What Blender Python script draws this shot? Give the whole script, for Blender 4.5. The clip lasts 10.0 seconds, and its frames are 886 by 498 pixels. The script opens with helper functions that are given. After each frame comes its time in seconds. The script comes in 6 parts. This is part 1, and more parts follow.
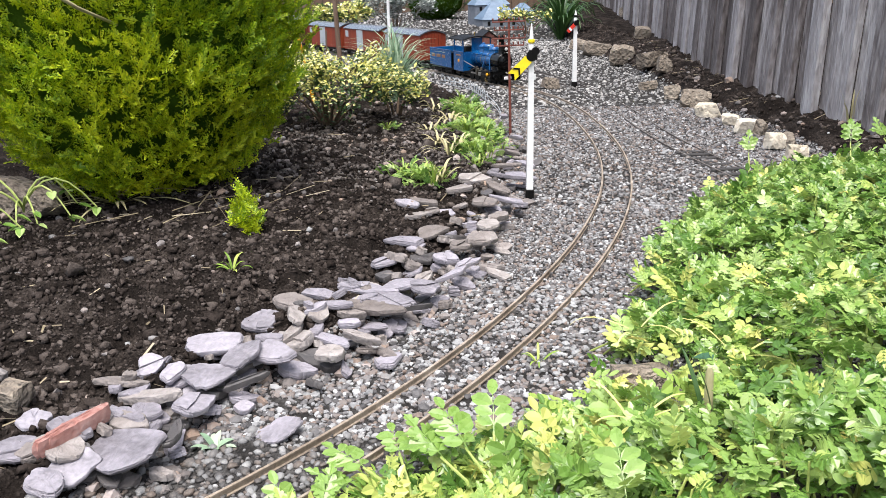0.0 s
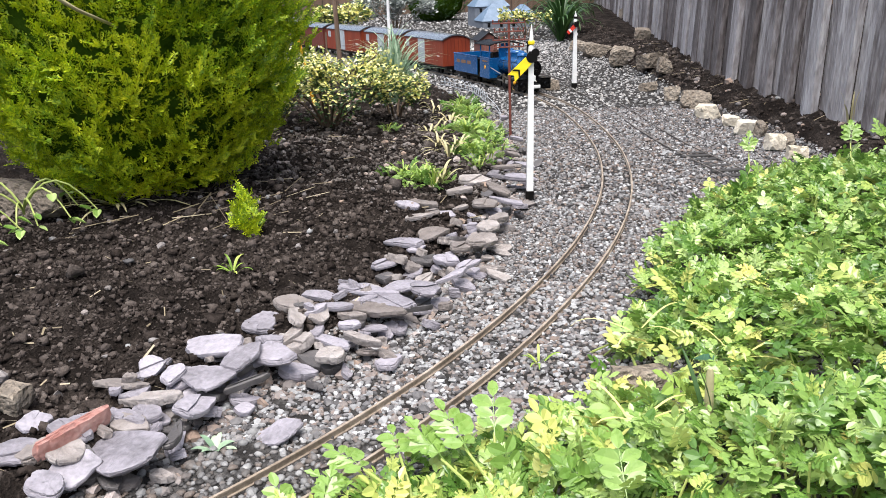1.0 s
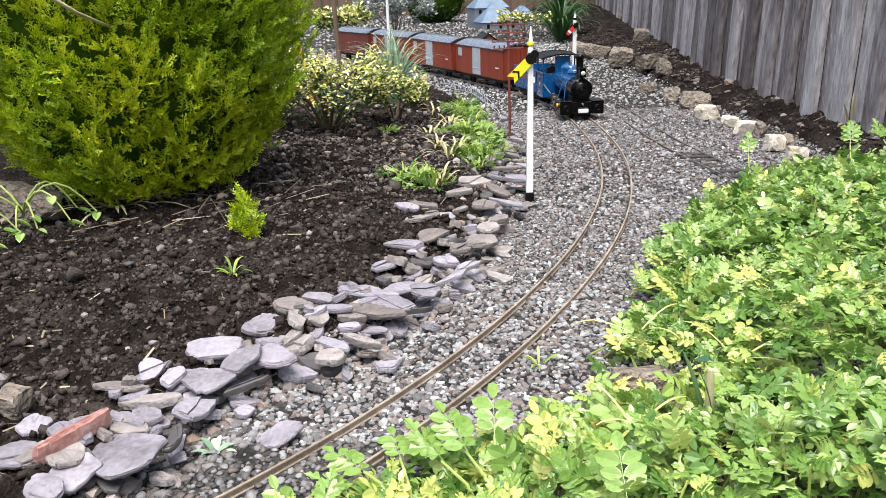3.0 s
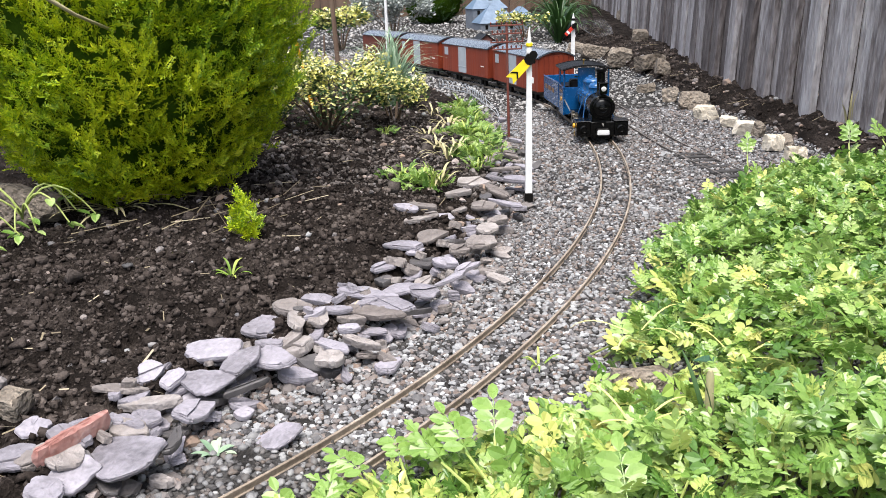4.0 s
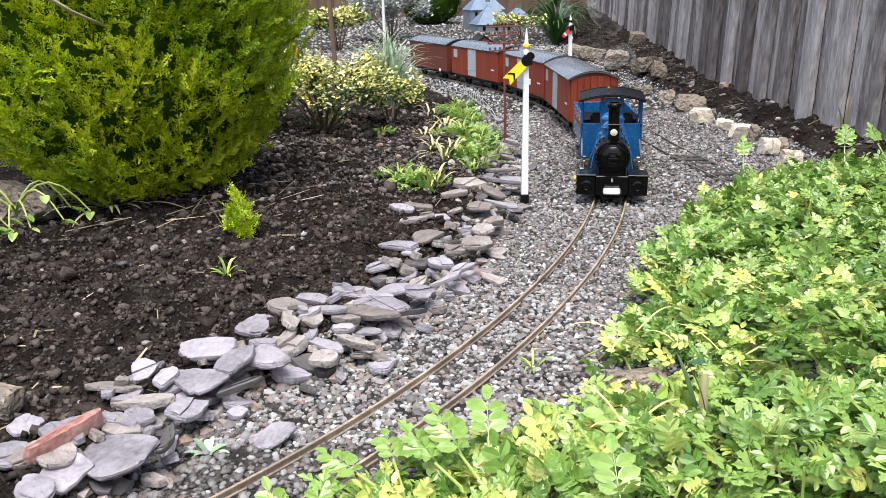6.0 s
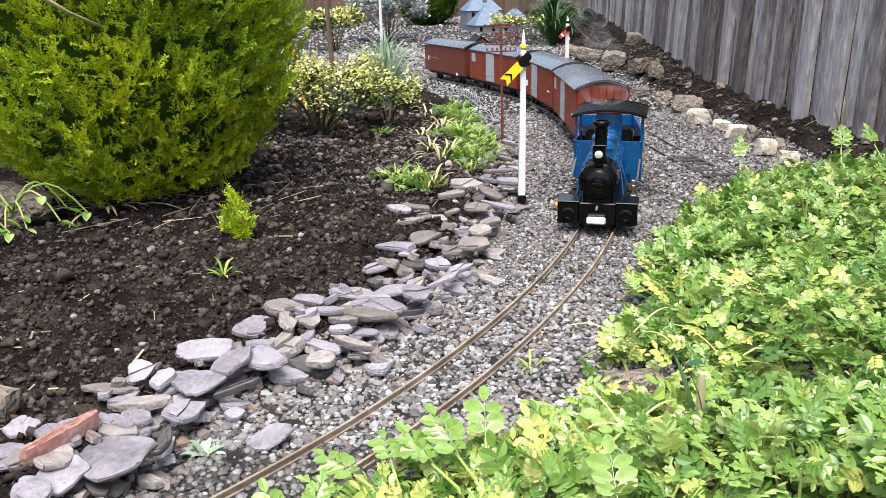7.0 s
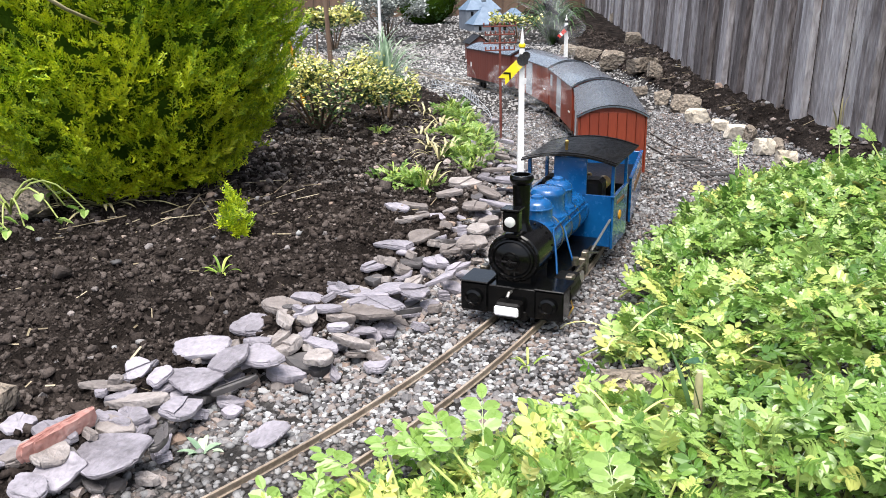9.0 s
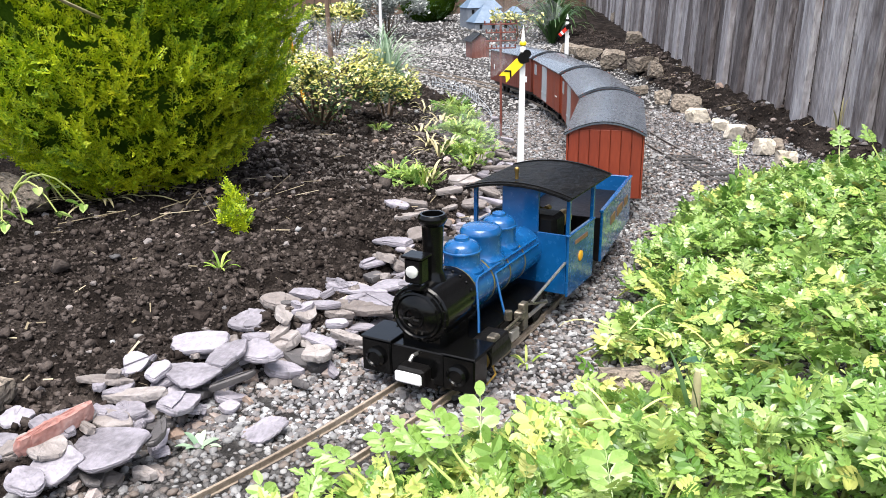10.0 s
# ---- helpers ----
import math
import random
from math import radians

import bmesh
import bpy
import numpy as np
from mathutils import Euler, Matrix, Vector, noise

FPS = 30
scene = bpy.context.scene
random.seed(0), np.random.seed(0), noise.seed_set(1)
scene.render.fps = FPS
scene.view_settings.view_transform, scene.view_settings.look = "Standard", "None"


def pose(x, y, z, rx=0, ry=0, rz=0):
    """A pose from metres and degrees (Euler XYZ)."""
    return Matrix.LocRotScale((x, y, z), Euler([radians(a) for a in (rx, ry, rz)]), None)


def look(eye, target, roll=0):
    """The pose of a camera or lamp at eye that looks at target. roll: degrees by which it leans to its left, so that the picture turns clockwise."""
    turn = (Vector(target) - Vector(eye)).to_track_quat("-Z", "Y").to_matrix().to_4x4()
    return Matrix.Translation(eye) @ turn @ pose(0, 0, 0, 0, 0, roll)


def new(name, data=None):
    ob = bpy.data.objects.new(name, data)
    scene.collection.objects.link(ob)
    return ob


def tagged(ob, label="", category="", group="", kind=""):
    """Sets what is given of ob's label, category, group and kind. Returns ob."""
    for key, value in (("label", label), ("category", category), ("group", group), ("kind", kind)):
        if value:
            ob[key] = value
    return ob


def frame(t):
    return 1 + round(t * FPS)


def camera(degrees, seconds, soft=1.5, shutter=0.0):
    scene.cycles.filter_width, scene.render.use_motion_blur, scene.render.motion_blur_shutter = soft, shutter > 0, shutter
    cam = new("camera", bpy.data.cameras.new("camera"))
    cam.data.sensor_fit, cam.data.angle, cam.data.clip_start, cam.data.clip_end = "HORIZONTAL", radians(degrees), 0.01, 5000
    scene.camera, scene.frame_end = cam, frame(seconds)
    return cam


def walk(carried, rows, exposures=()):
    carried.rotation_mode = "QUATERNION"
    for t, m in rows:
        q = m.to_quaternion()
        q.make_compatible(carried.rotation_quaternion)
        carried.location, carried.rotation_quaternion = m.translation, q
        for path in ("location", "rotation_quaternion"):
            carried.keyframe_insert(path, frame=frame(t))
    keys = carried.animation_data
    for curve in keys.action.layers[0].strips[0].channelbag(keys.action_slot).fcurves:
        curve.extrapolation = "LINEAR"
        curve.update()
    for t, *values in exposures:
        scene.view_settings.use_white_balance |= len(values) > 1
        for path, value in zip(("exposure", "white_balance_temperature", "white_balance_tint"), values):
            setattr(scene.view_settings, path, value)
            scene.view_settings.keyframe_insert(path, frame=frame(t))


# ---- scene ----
# camera
cam = camera(55.75, 10.0, soft=0.9)


def eye(pitch, yaw, roll, x, y, z):
    return pose(x, y, z, 0, 0, yaw) @ pose(0, 0, 0, 90 - pitch) @ pose(0, 0, 0, 0, 0, roll)


walk(cam, [
    (0.0, eye(18.09, 0.01, -1.49, 0.0002, -0.0004, 0.3095)),
    (0.5, eye(18.06, 0.02, -1.50, 0.0001, -0.0004, 0.3098)),
    (1.0, eye(17.99, 0.03, -1.58, 0.0003, -0.0004, 0.3096)),
    (1.5, eye(17.93, 0.04, -1.62, 0.0005, -0.0006, 0.3099)),
    (2.0, eye(17.90, 0.05, -1.70, 0.0006, -0.0004, 0.3097)),
    (2.5, eye(17.91, 0.04, -1.70, 0.0006, -0.0002, 0.3098)),
    (4.0, eye(17.84, -0.04, -1.88, 0.0003, 0.0004, 0.3099)),
    (4.5, eye(17.83, -0.08, -1.96, 0.0007, 0.0005, 0.3100)),
    (5.0, eye(17.81, -0.13, -1.77, 0.0007, 0.0010, 0.3092)),
    (5.5, eye(17.80, -0.20, -1.46, 0.0006, 0.0010, 0.3092)),
    (7.0, eye(17.75, -0.55, -1.29, 0.0007, 0.0014, 0.3095)),
    (7.5, eye(17.74, -0.60, -1.43, 0.0007, 0.0014, 0.3097)),
    (8.0, eye(17.76, -0.64, -1.13, 0.0006, 0.0014, 0.3088)),
    (8.5, eye(17.79, -0.66, -1.15, 0.0006, 0.0011, 0.3089)),
    (9.0, eye(17.80, -0.68, -1.08, 0.0008, 0.0016, 0.3083)),
    (9.5, eye(17.85, -0.75, -1.02, 0.0004, 0.0017, 0.3086)),
    (10.0, eye(17.93, -0.75, -0.59, 0.0006, 0.0017, 0.3073)),
], exposures=[(0.0, 1.21), (7.5, 1.21), (9.0, 1.29), (10.0, 1.44)])

# bright overcast daylight
world = bpy.data.worlds.new("sky")
scene.world = world
world.use_nodes = True
wn, wl = world.node_tree.nodes, world.node_tree.links
sky = wn.new("ShaderNodeTexSky")
sky.sky_type, sky.sun_disc = "NISHITA", False
sky.sun_elevation, sky.sun_rotation = radians(71), radians(188)
sky.air_density, sky.dust_density = 1.0, 4.0
pale = wn.new("ShaderNodeHueSaturation")
pale.inputs["Saturation"].default_value = 0.7
wl.new(sky.outputs["Color"], pale.inputs["Color"])
wl.new(pale.outputs["Color"], wn["Background"].inputs["Color"])
wn["Background"].inputs["Strength"].default_value = 0.135
sun = new("sun", bpy.data.lights.new("sun", "SUN"))
sun.data.energy, sun.data.angle, sun.data.color = 2.35, radians(40), (1.0, 0.98, 0.95)
sun.matrix_world = look((-0.12, -0.25, 2.5), (0, 0.6, 0))


# ---- materials ----
def mat(name, stops, rough=0.7, metal=0.0, scale=40.0, fine=300.0, bump=0.2, size=0.002, vary="", amount=0.5,
        stretch=(1, 1, 1), through_light=0.0, coat=0.0, spec=0.5):
    """Colours along stops, chosen by coarse and fine noise, and by object or island where vary says so."""
    m = bpy.data.materials.new(name)
    m.use_nodes = True
    n, l = m.node_tree.nodes, m.node_tree.links
    b = n["Principled BSDF"]
    co = n.new("ShaderNodeTexCoord")
    mp = n.new("ShaderNodeMapping")
    mp.inputs["Scale"].default_value = stretch
    l.new(co.outputs["Object"], mp.inputs["Vector"])

    def nz(s, detail):
        t = n.new("ShaderNodeTexNoise")
        t.inputs["Scale"].default_value, t.inputs["Detail"].default_value = s, detail
        l.new(mp.outputs["Vector"], t.inputs["Vector"])
        return t.outputs["Fac"]

    def mth(op, a, c):
        x = n.new("ShaderNodeMath")
        x.operation = op
        for i, val in enumerate((a, c)):
            if isinstance(val, (int, float)):
                x.inputs[i].default_value = val
            else:
                l.new(val, x.inputs[i])
        return x.outputs[0]

    big, small = nz(scale, 3), nz(fine, 4)
    fac = mth("ADD", mth("MULTIPLY", big, 0.6), mth("MULTIPLY", small, 0.4))
    fac = mth("ADD", mth("MULTIPLY", mth("SUBTRACT", fac, 0.5), 2.2), 0.5)
    if vary:
        if vary == "island":
            g = n.new("ShaderNodeNewGeometry")
            r = g.outputs["Random Per Island"]
        else:
            g = n.new("ShaderNodeObjectInfo")
            r = g.outputs["Random"]
        fac = mth("ADD", mth("MULTIPLY", fac, 1 - amount), mth("MULTIPLY", r, amount))
    ramp = n.new("ShaderNodeValToRGB")
    el = ramp.color_ramp.elements
    while len(el) < len(stops):
        el.new(0.5)
    for i, c in enumerate(stops):
        el[i].position = i / (len(stops) - 1) if len(stops) > 1 else 0
        el[i].color = (*c, 1)
    l.new(fac, ramp.inputs["Fac"])
    l.new(ramp.outputs["Color"], b.inputs["Base Color"])
    l.new(mth("ADD", mth("MULTIPLY", small, 0.3), rough - 0.15), b.inputs["Roughness"])
    b.inputs["Metallic"].default_value = metal
    b.inputs["Coat Weight"].default_value = coat
    b.inputs["Specular IOR Level"].default_value = spec
    if bump:
        bp = n.new("ShaderNodeBump")
        bp.inputs["Strength"].default_value, bp.inputs["Distance"].default_value = bump, size
        l.new(mth("ADD", small, big), bp.inputs["Height"])
        l.new(bp.outputs["Normal"], b.inputs["Normal"])
    if through_light:
        tr = n.new("ShaderNodeBsdfTranslucent")
        l.new(ramp.outputs["Color"], tr.inputs["Color"])
        mx = n.new("ShaderNodeMixShader")
        mx.inputs[0].default_value = through_light
        l.new(b.outputs[0], mx.inputs[1])
        l.new(tr.outputs[0], mx.inputs[2])
        l.new(mx.outputs[0], n["Material Output"].inputs["Surface"])
    return m


SOIL = mat("soil", [(0.003, 0.0023, 0.002), (0.014, 0.011, 0.0095), (0.07, 0.057, 0.050)], 0.92, 0, 26, 330, 1.0, 0.005, spec=0.05)
CLOD = mat("clod", [(0.006, 0.0045, 0.004), (0.02, 0.0155, 0.0135), (0.045, 0.036, 0.032), (0.09, 0.074, 0.066), (0.165, 0.14, 0.126)], 0.92, 0, 60, 420, 0.8, 0.002, "island", 0.55, spec=0.05)
CLOD_LIGHTENED = mat("lightened_clod", [(0.012, 0.0095, 0.0085), (0.04, 0.033, 0.030), (0.09, 0.077, 0.070), (0.16, 0.14, 0.13), (0.26, 0.235, 0.22)], 0.92, 0, 60, 420, 0.8, 0.002, "island", 0.55, spec=0.05)
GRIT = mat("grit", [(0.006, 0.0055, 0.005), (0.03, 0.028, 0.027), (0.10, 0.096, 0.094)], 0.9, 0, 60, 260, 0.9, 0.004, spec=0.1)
PEBBLE = mat("pebble", [(0.02, 0.019, 0.02), (0.07, 0.066, 0.068), (0.15, 0.143, 0.145), (0.15, 0.11, 0.09), (0.20, 0.20, 0.204), (0.27, 0.27, 0.274), (0.52, 0.52, 0.53)],
             0.7, 0, 120, 700, 0.3, 0.001, "island", 0.85)
BROWN_PEBBLE = mat("brown_pebble", [(0.010, 0.009, 0.009), (0.036, 0.033, 0.032), (0.075, 0.070, 0.068), (0.105, 0.082, 0.068), (0.12, 0.118, 0.119), (0.175, 0.172, 0.172), (0.36, 0.356, 0.352)],
                   0.65, 0, 120, 700, 0.4, 0.001, "island", 0.85)
PALE_PEBBLE = mat("pale_pebble", [(0.09, 0.09, 0.09), (0.20, 0.196, 0.195), (0.30, 0.295, 0.29), (0.36, 0.34, 0.325), (0.56, 0.555, 0.55)],
                  0.75, 0, 90, 500, 0.3, 0.001, "island", 0.85)
SLATE = mat("slate", [(0.065, 0.060, 0.067), (0.165, 0.153, 0.173), (0.29, 0.27, 0.305), (0.44, 0.415, 0.46)], 0.6, 0, 34, 240, 0.7, 0.002, "object", 0.35, (1, 1, 4))
SLATE_DARK = mat("dark_slate", [(0.04, 0.038, 0.04), (0.10, 0.09, 0.09)], 0.6, 0, 25, 200, 0.5, 0.002)
SLATE_RED = mat("red_slate", [(0.14, 0.05, 0.04), (0.27, 0.12, 0.10), (0.38, 0.22, 0.195), (0.46, 0.37, 0.34)], 0.7, 0, 35, 200, 0.7, 0.002)
SLATE_TAN = mat("tan_stone", [(0.07, 0.056, 0.05), (0.20, 0.175, 0.165), (0.38, 0.35, 0.34)], 0.8, 0, 40, 220, 0.9, 0.003, "object", 0.5)
SLATE_RUBBLE = mat("rubble", [(0.03, 0.026, 0.026), (0.11, 0.095, 0.09), (0.20, 0.18, 0.175), (0.24, 0.17, 0.13), (0.36, 0.34, 0.35)], 0.8, 0, 60, 300, 0.6, 0.002, "island", 0.8)
SANDSTONE = mat("sandstone", [(0.07, 0.055, 0.045), (0.20, 0.165, 0.13), (0.38, 0.33, 0.27)], 0.9, 0, 30, 120, 1.0, 0.012, "object", 0.35)
FENCE = mat("weathered_board", [(0.010, 0.008, 0.008), (0.045, 0.036, 0.036), (0.125, 0.108, 0.108), (0.275, 0.258, 0.266), (0.42, 0.41, 0.425), (0.62, 0.61, 0.63)], 0.9, 0, 13, 70, 1.0, 0.005, "object", 0.42, (2.2, 2.2, 0.5))
RAIL = mat("rail", [(0.13, 0.095, 0.07), (0.30, 0.24, 0.185), (0.50, 0.43, 0.36)], 0.5, 0.25, 25, 400, 0.3, 0.0006)
SLEEPER = mat("sleeper", [(0.015, 0.014, 0.014), (0.05, 0.047, 0.047)], 0.85, 0, 60, 300, 0.3, 0.001)
BLUE = mat("blue_paint", [(0.002, 0.050, 0.165), (0.004, 0.086, 0.25)], 0.24, 0, 18, 200, 0.05, 0.0006, coat=0.35)
BLACK = mat("black_gloss", [(0.0012, 0.0012, 0.0012), (0.003, 0.003, 0.003)], 0.17, 0, 60, 300, 0.12, 0.0008, spec=0.22)
WET_BLACK = mat("wet_black_roof", [(0.001, 0.001, 0.001), (0.004, 0.004, 0.004), (0.014, 0.013, 0.012)], 0.42, 0, 50, 140, 0.8, 0.003, spec=0.08)
SOOT = mat("sooty_black", [(0.0015, 0.0015, 0.0015), (0.009, 0.008, 0.0075)], 0.4, 0, 45, 300, 0.3, 0.001, spec=0.16)
RED_BOARD = mat("red_board", [(0.085, 0.010, 0.004), (0.19, 0.026, 0.007), (0.28, 0.048, 0.013)], 0.55, 0, 20, 120, 0.2, 0.0006, "object", 0.22, (3, 3, 0.5))
RED_DULL = mat("dull_red_board", [(0.08, 0.015, 0.009), (0.15, 0.03, 0.016)], 0.6, 0, 20, 120, 0.2, 0.0006, "object", 0.22, (3, 3, 0.5))
DOOR_GREY = mat("grey_paint", [(0.28, 0.31, 0.34), (0.42, 0.45, 0.48)], 0.55, 0, 25, 160, 0.1, 0.0006)
ROOF_GREY = mat("roof_grey", [(0.055, 0.066, 0.082), (0.11, 0.126, 0.15)], 0.28, 0, 12, 220, 0.1, 0.0006, coat=0.35)
WHITE = mat("white_paint", [(0.6, 0.6, 0.6), (0.82, 0.82, 0.82)], 0.5, 0, 30, 200, 0.1, 0.0006)
YELLOW = mat("yellow_paint", [(0.75, 0.55, 0.01), (0.9, 0.72, 0.02)], 0.45, 0, 30, 200, 0.05, 0.0004)
AMBER = mat("amber_paint", [(0.6, 0.25, 0.01), (0.8, 0.4, 0.02)], 0.4, 0, 30, 200, 0.05, 0.0004)
RED = mat("red_paint", [(0.5, 0.02, 0.01), (0.65, 0.04, 0.02)], 0.45, 0, 30, 200, 0.05, 0.0004)
RUST = mat("rust_red", [(0.09, 0.022, 0.016), (0.19, 0.05, 0.035)], 0.7, 0, 40, 300, 0.2, 0.0006)
FADED = mat("faded_lettering", [(0.10, 0.06, 0.04), (0.26, 0.13, 0.05)], 0.6, 0, 60, 400, 0.1, 0.0004)
BAND = mat("olive_lining", [(0.05, 0.045, 0.015), (0.14, 0.11, 0.035)], 0.5, 0, 40, 300, 0.1, 0.0004)
OILY = mat("oily_steel", [(0.02, 0.018, 0.015), (0.10, 0.088, 0.07), (0.36, 0.31, 0.24)], 0.35, 0.6, 90, 300, 0.3, 0.0006)
BRASS = mat("brass", [(0.45, 0.29, 0.09), (0.72, 0.5, 0.18)], 0.35, 0.9, 40, 300, 0.1, 0.0005)
STEEL = mat("steel", [(0.3, 0.28, 0.26), (0.55, 0.53, 0.5)], 0.35, 0.85, 40, 300, 0.1, 0.0005)
LENS = mat("lamp_lens", [(0.42, 0.42, 0.40), (0.68, 0.68, 0.65)], 0.2, 0, 40, 300, 0.0)
BROWN_WOOD = mat("brown_wood", [(0.05, 0.03, 0.02), (0.12, 0.075, 0.05), (0.17, 0.12, 0.085)], 0.8, 0, 20, 140, 0.3, 0.001, "object", 0.3, (3, 3, 0.4))
MODEL_ROOF = mat("blue_slate_roof", [(0.07, 0.115, 0.18), (0.14, 0.20, 0.28)], 0.5, 0, 30, 180, 0.3, 0.001)
MODEL_WALL = mat("grey_rendered_wall", [(0.10, 0.12, 0.15), (0.19, 0.21, 0.24)], 0.8, 0, 30, 180, 0.2, 0.001)


# ---- building helpers ----
def T(x=0, y=0, z=0, rx=0, ry=0, rz=0):
    return pose(x, y, z, rx, ry, rz)


class Shape:
    """A bmesh that grows by simple bevelled, turned and extruded forms."""

    def __init__(self):
        self.bm = bmesh.new()

    def box(self, x0, x1, y0, y1, z0, z1, bevel=0.0, m=None):
        c = Matrix.Translation(((x0 + x1) / 2, (y0 + y1) / 2, (z0 + z1) / 2)) @ Matrix.Diagonal((x1 - x0, y1 - y0, z1 - z0, 1))
        vs = bmesh.ops.create_cube(self.bm, size=1, matrix=(m or Matrix()) @ c)["verts"]
        if bevel:
            es = list({e for v in vs for e in v.link_edges})
            bmesh.ops.bevel(self.bm, geom=es, offset=bevel, segments=1, affect="EDGES")
        return self

    def turn(self, profile, m=None, seg=20, caps=True):
        """A form turned about z from rows (radius, height)."""
        m = m or Matrix()
        rings = []
        for r, z in profile:
            rings.append([self.bm.verts.new(m @ Vector((r * math.cos(2 * math.pi * i / seg), r * math.sin(2 * math.pi * i / seg), z)))
                          for i in range(seg)])
        for a, b in zip(rings, rings[1:]):
            for i in range(seg):
                self.bm.faces.new((a[i], a[(i + 1) % seg], b[(i + 1) % seg], b[i]))
        if caps:
            self.bm.faces.new(list(reversed(rings[0])))
            self.bm.faces.new(rings[-1])
        return self

    def prism(self, poly, x0, x1, m=None):
        """An outline in (y, z), drawn out along x."""
        m = m or Matrix()
        a = [self.bm.verts.new(m @ Vector((x0, y, z))) for y, z in poly]
        b = [self.bm.verts.new(m @ Vector((x1, y, z))) for y, z in poly]
        n = len(poly)
        for i in range(n):
            self.bm.faces.new((a[i], a[(i + 1) % n], b[(i + 1) % n], b[i]))
        self.bm.faces.new(list(reversed(a)))
        self.bm.faces.new(b)
        return self

    def tube(self, pts, r, seg=8, r1=None):
        pts = [Vector(p) for p in pts]
        rings = []
        for i, p in enumerate(pts):
            d = (pts[min(i + 1, len(pts) - 1)] - pts[max(i - 1, 0)]).normalized()
            q = d.to_track_quat("Z", "Y").to_matrix()
            k = r if r1 is None else r + (r1 - r) * i / (len(pts) - 1)
            rings.append([self.bm.verts.new(p + q @ Vector((k * math.cos(2 * math.pi * j / seg), k * math.sin(2 * math.pi * j / seg), 0)))
                          for j in range(seg)])
        for a, b in zip(rings, rings[1:]):
            for j in range(seg):
                self.bm.faces.new((a[j], a[(j + 1) % seg], b[(j + 1) % seg], b[j]))
        self.bm.faces.new(list(reversed(rings[0])))
        self.bm.faces.new(rings[-1])
        return self


def finish(shape, name, material, smooth=35):
    bm = shape.bm
    bmesh.ops.recalc_face_normals(bm, faces=bm.faces)
    me = bpy.data.meshes.new(name)
    bm.to_mesh(me)
    bm.free()
    me.materials.append(material)
    if smooth:
        me.polygons.foreach_set("use_smooth", [True] * len(me.polygons))
        me.set_sharp_from_angle(angle=radians(smooth))
    return me


def part(name, shape, material, parent, label="", m=None, smooth=35):
    me = shape if isinstance(shape, bpy.types.Mesh) else finish(shape, name, material, smooth)
    ob = new(name, me)
    ob.parent = parent
    if m is not None:
        ob.matrix_basis = m
    if label:
        tagged(ob, label)
    return ob


def thing(name, label, category, m=None, group="", kind="", data=None):
    ob = new(name, data)
    if m is not None:
        ob.matrix_basis = m
    return tagged(ob, label, category, group, kind)


def soup(name, verts, tris, material, smooth=True):
    """A mesh from numpy arrays of corners and triangles."""
    me = bpy.data.meshes.new(name)
    verts, tris = np.asarray(verts, np.float32).reshape(-1, 3), np.asarray(tris, np.int32).reshape(-1, 3)
    me.vertices.add(len(verts))
    me.vertices.foreach_set("co", verts.ravel())
    me.loops.add(tris.size)
    me.loops.foreach_set("vertex_index", tris.ravel())
    me.polygons.add(len(tris))
    me.polygons.foreach_set("loop_start", np.arange(0, tris.size, 3, dtype=np.int32))
    me.polygons.foreach_set("use_smooth", np.full(len(tris), smooth))
    me.update(calc_edges=True)
    me.materials.append(material)
    return me


def hash2(ix, iy):
    h = (ix * 374761393 + iy * 668265263) & 0x7FFFFFFF
    h = ((h ^ (h >> 13)) * 1274126177) & 0x7FFFFFFF
    return (h ^ (h >> 16)) % 65536 / 65535.0


def lumps(x, y, s):
    """Smooth value noise between -1 and 1, with features of size s."""
    x, y = np.asarray(x, float) / s + 500, np.asarray(y, float) / s + 500
    ix, iy = np.floor(x).astype(np.int64), np.floor(y).astype(np.int64)
    fx, fy = x - ix, y - iy
    fx, fy = fx * fx * (3 - 2 * fx), fy * fy * (3 - 2 * fy)
    a = hash2(ix, iy) * (1 - fx) + hash2(ix + 1, iy) * fx
    b = hash2(ix, iy + 1) * (1 - fx) + hash2(ix + 1, iy + 1) * fx
    return (a * (1 - fy) + b * fy) * 2 - 1


def inside(poly, x, y):
    """Signed distance to an outline: positive within."""
    x, y = np.asarray(x, float), np.asarray(y, float)
    best, odd = np.full(x.shape, 1e9), np.zeros(x.shape, bool)
    for (ax, ay), (bx, by) in zip(poly, poly[1:] + poly[:1]):
        k = np.clip(((x - ax) * (bx - ax) + (y - ay) * (by - ay)) / ((bx - ax) ** 2 + (by - ay) ** 2), 0, 1)
        best = np.minimum(best, np.hypot(x - ax - k * (bx - ax), y - ay - k * (by - ay)))
        cross = (ay > y) != (by > y)
        with np.errstate(divide="ignore", invalid="ignore"):
            odd ^= cross & (x < (bx - ax) * (y - ay) / (by - ay + 1e-12) + ax)
    return np.where(odd, best, -best)


# ---- the line of the track ----
GAUGE = 0.045
STEP = 0.004
BENDS = [-0.0424, -0.0741, -0.2952, 0.0003, -0.2019, -0.8283, -0.1996, -0.4603, -0.5325, -0.4952, -0.8165]
along = np.arange(-2.6, 2.3, STEP)
turned = -1.8153 + np.cumsum(np.interp(along, np.linspace(-1.8, 1.8, 11), BENDS)) * STEP
mid = int(np.argmin(abs(along - 1.0)))
turned += -1.8153 - turned[mid]
line_x, line_y = np.cumsum(np.cos(turned)) * STEP, np.cumsum(np.sin(turned)) * STEP
line_x += 0.2563 - line_x[mid]
line_y += 1.1955 - line_y[mid]


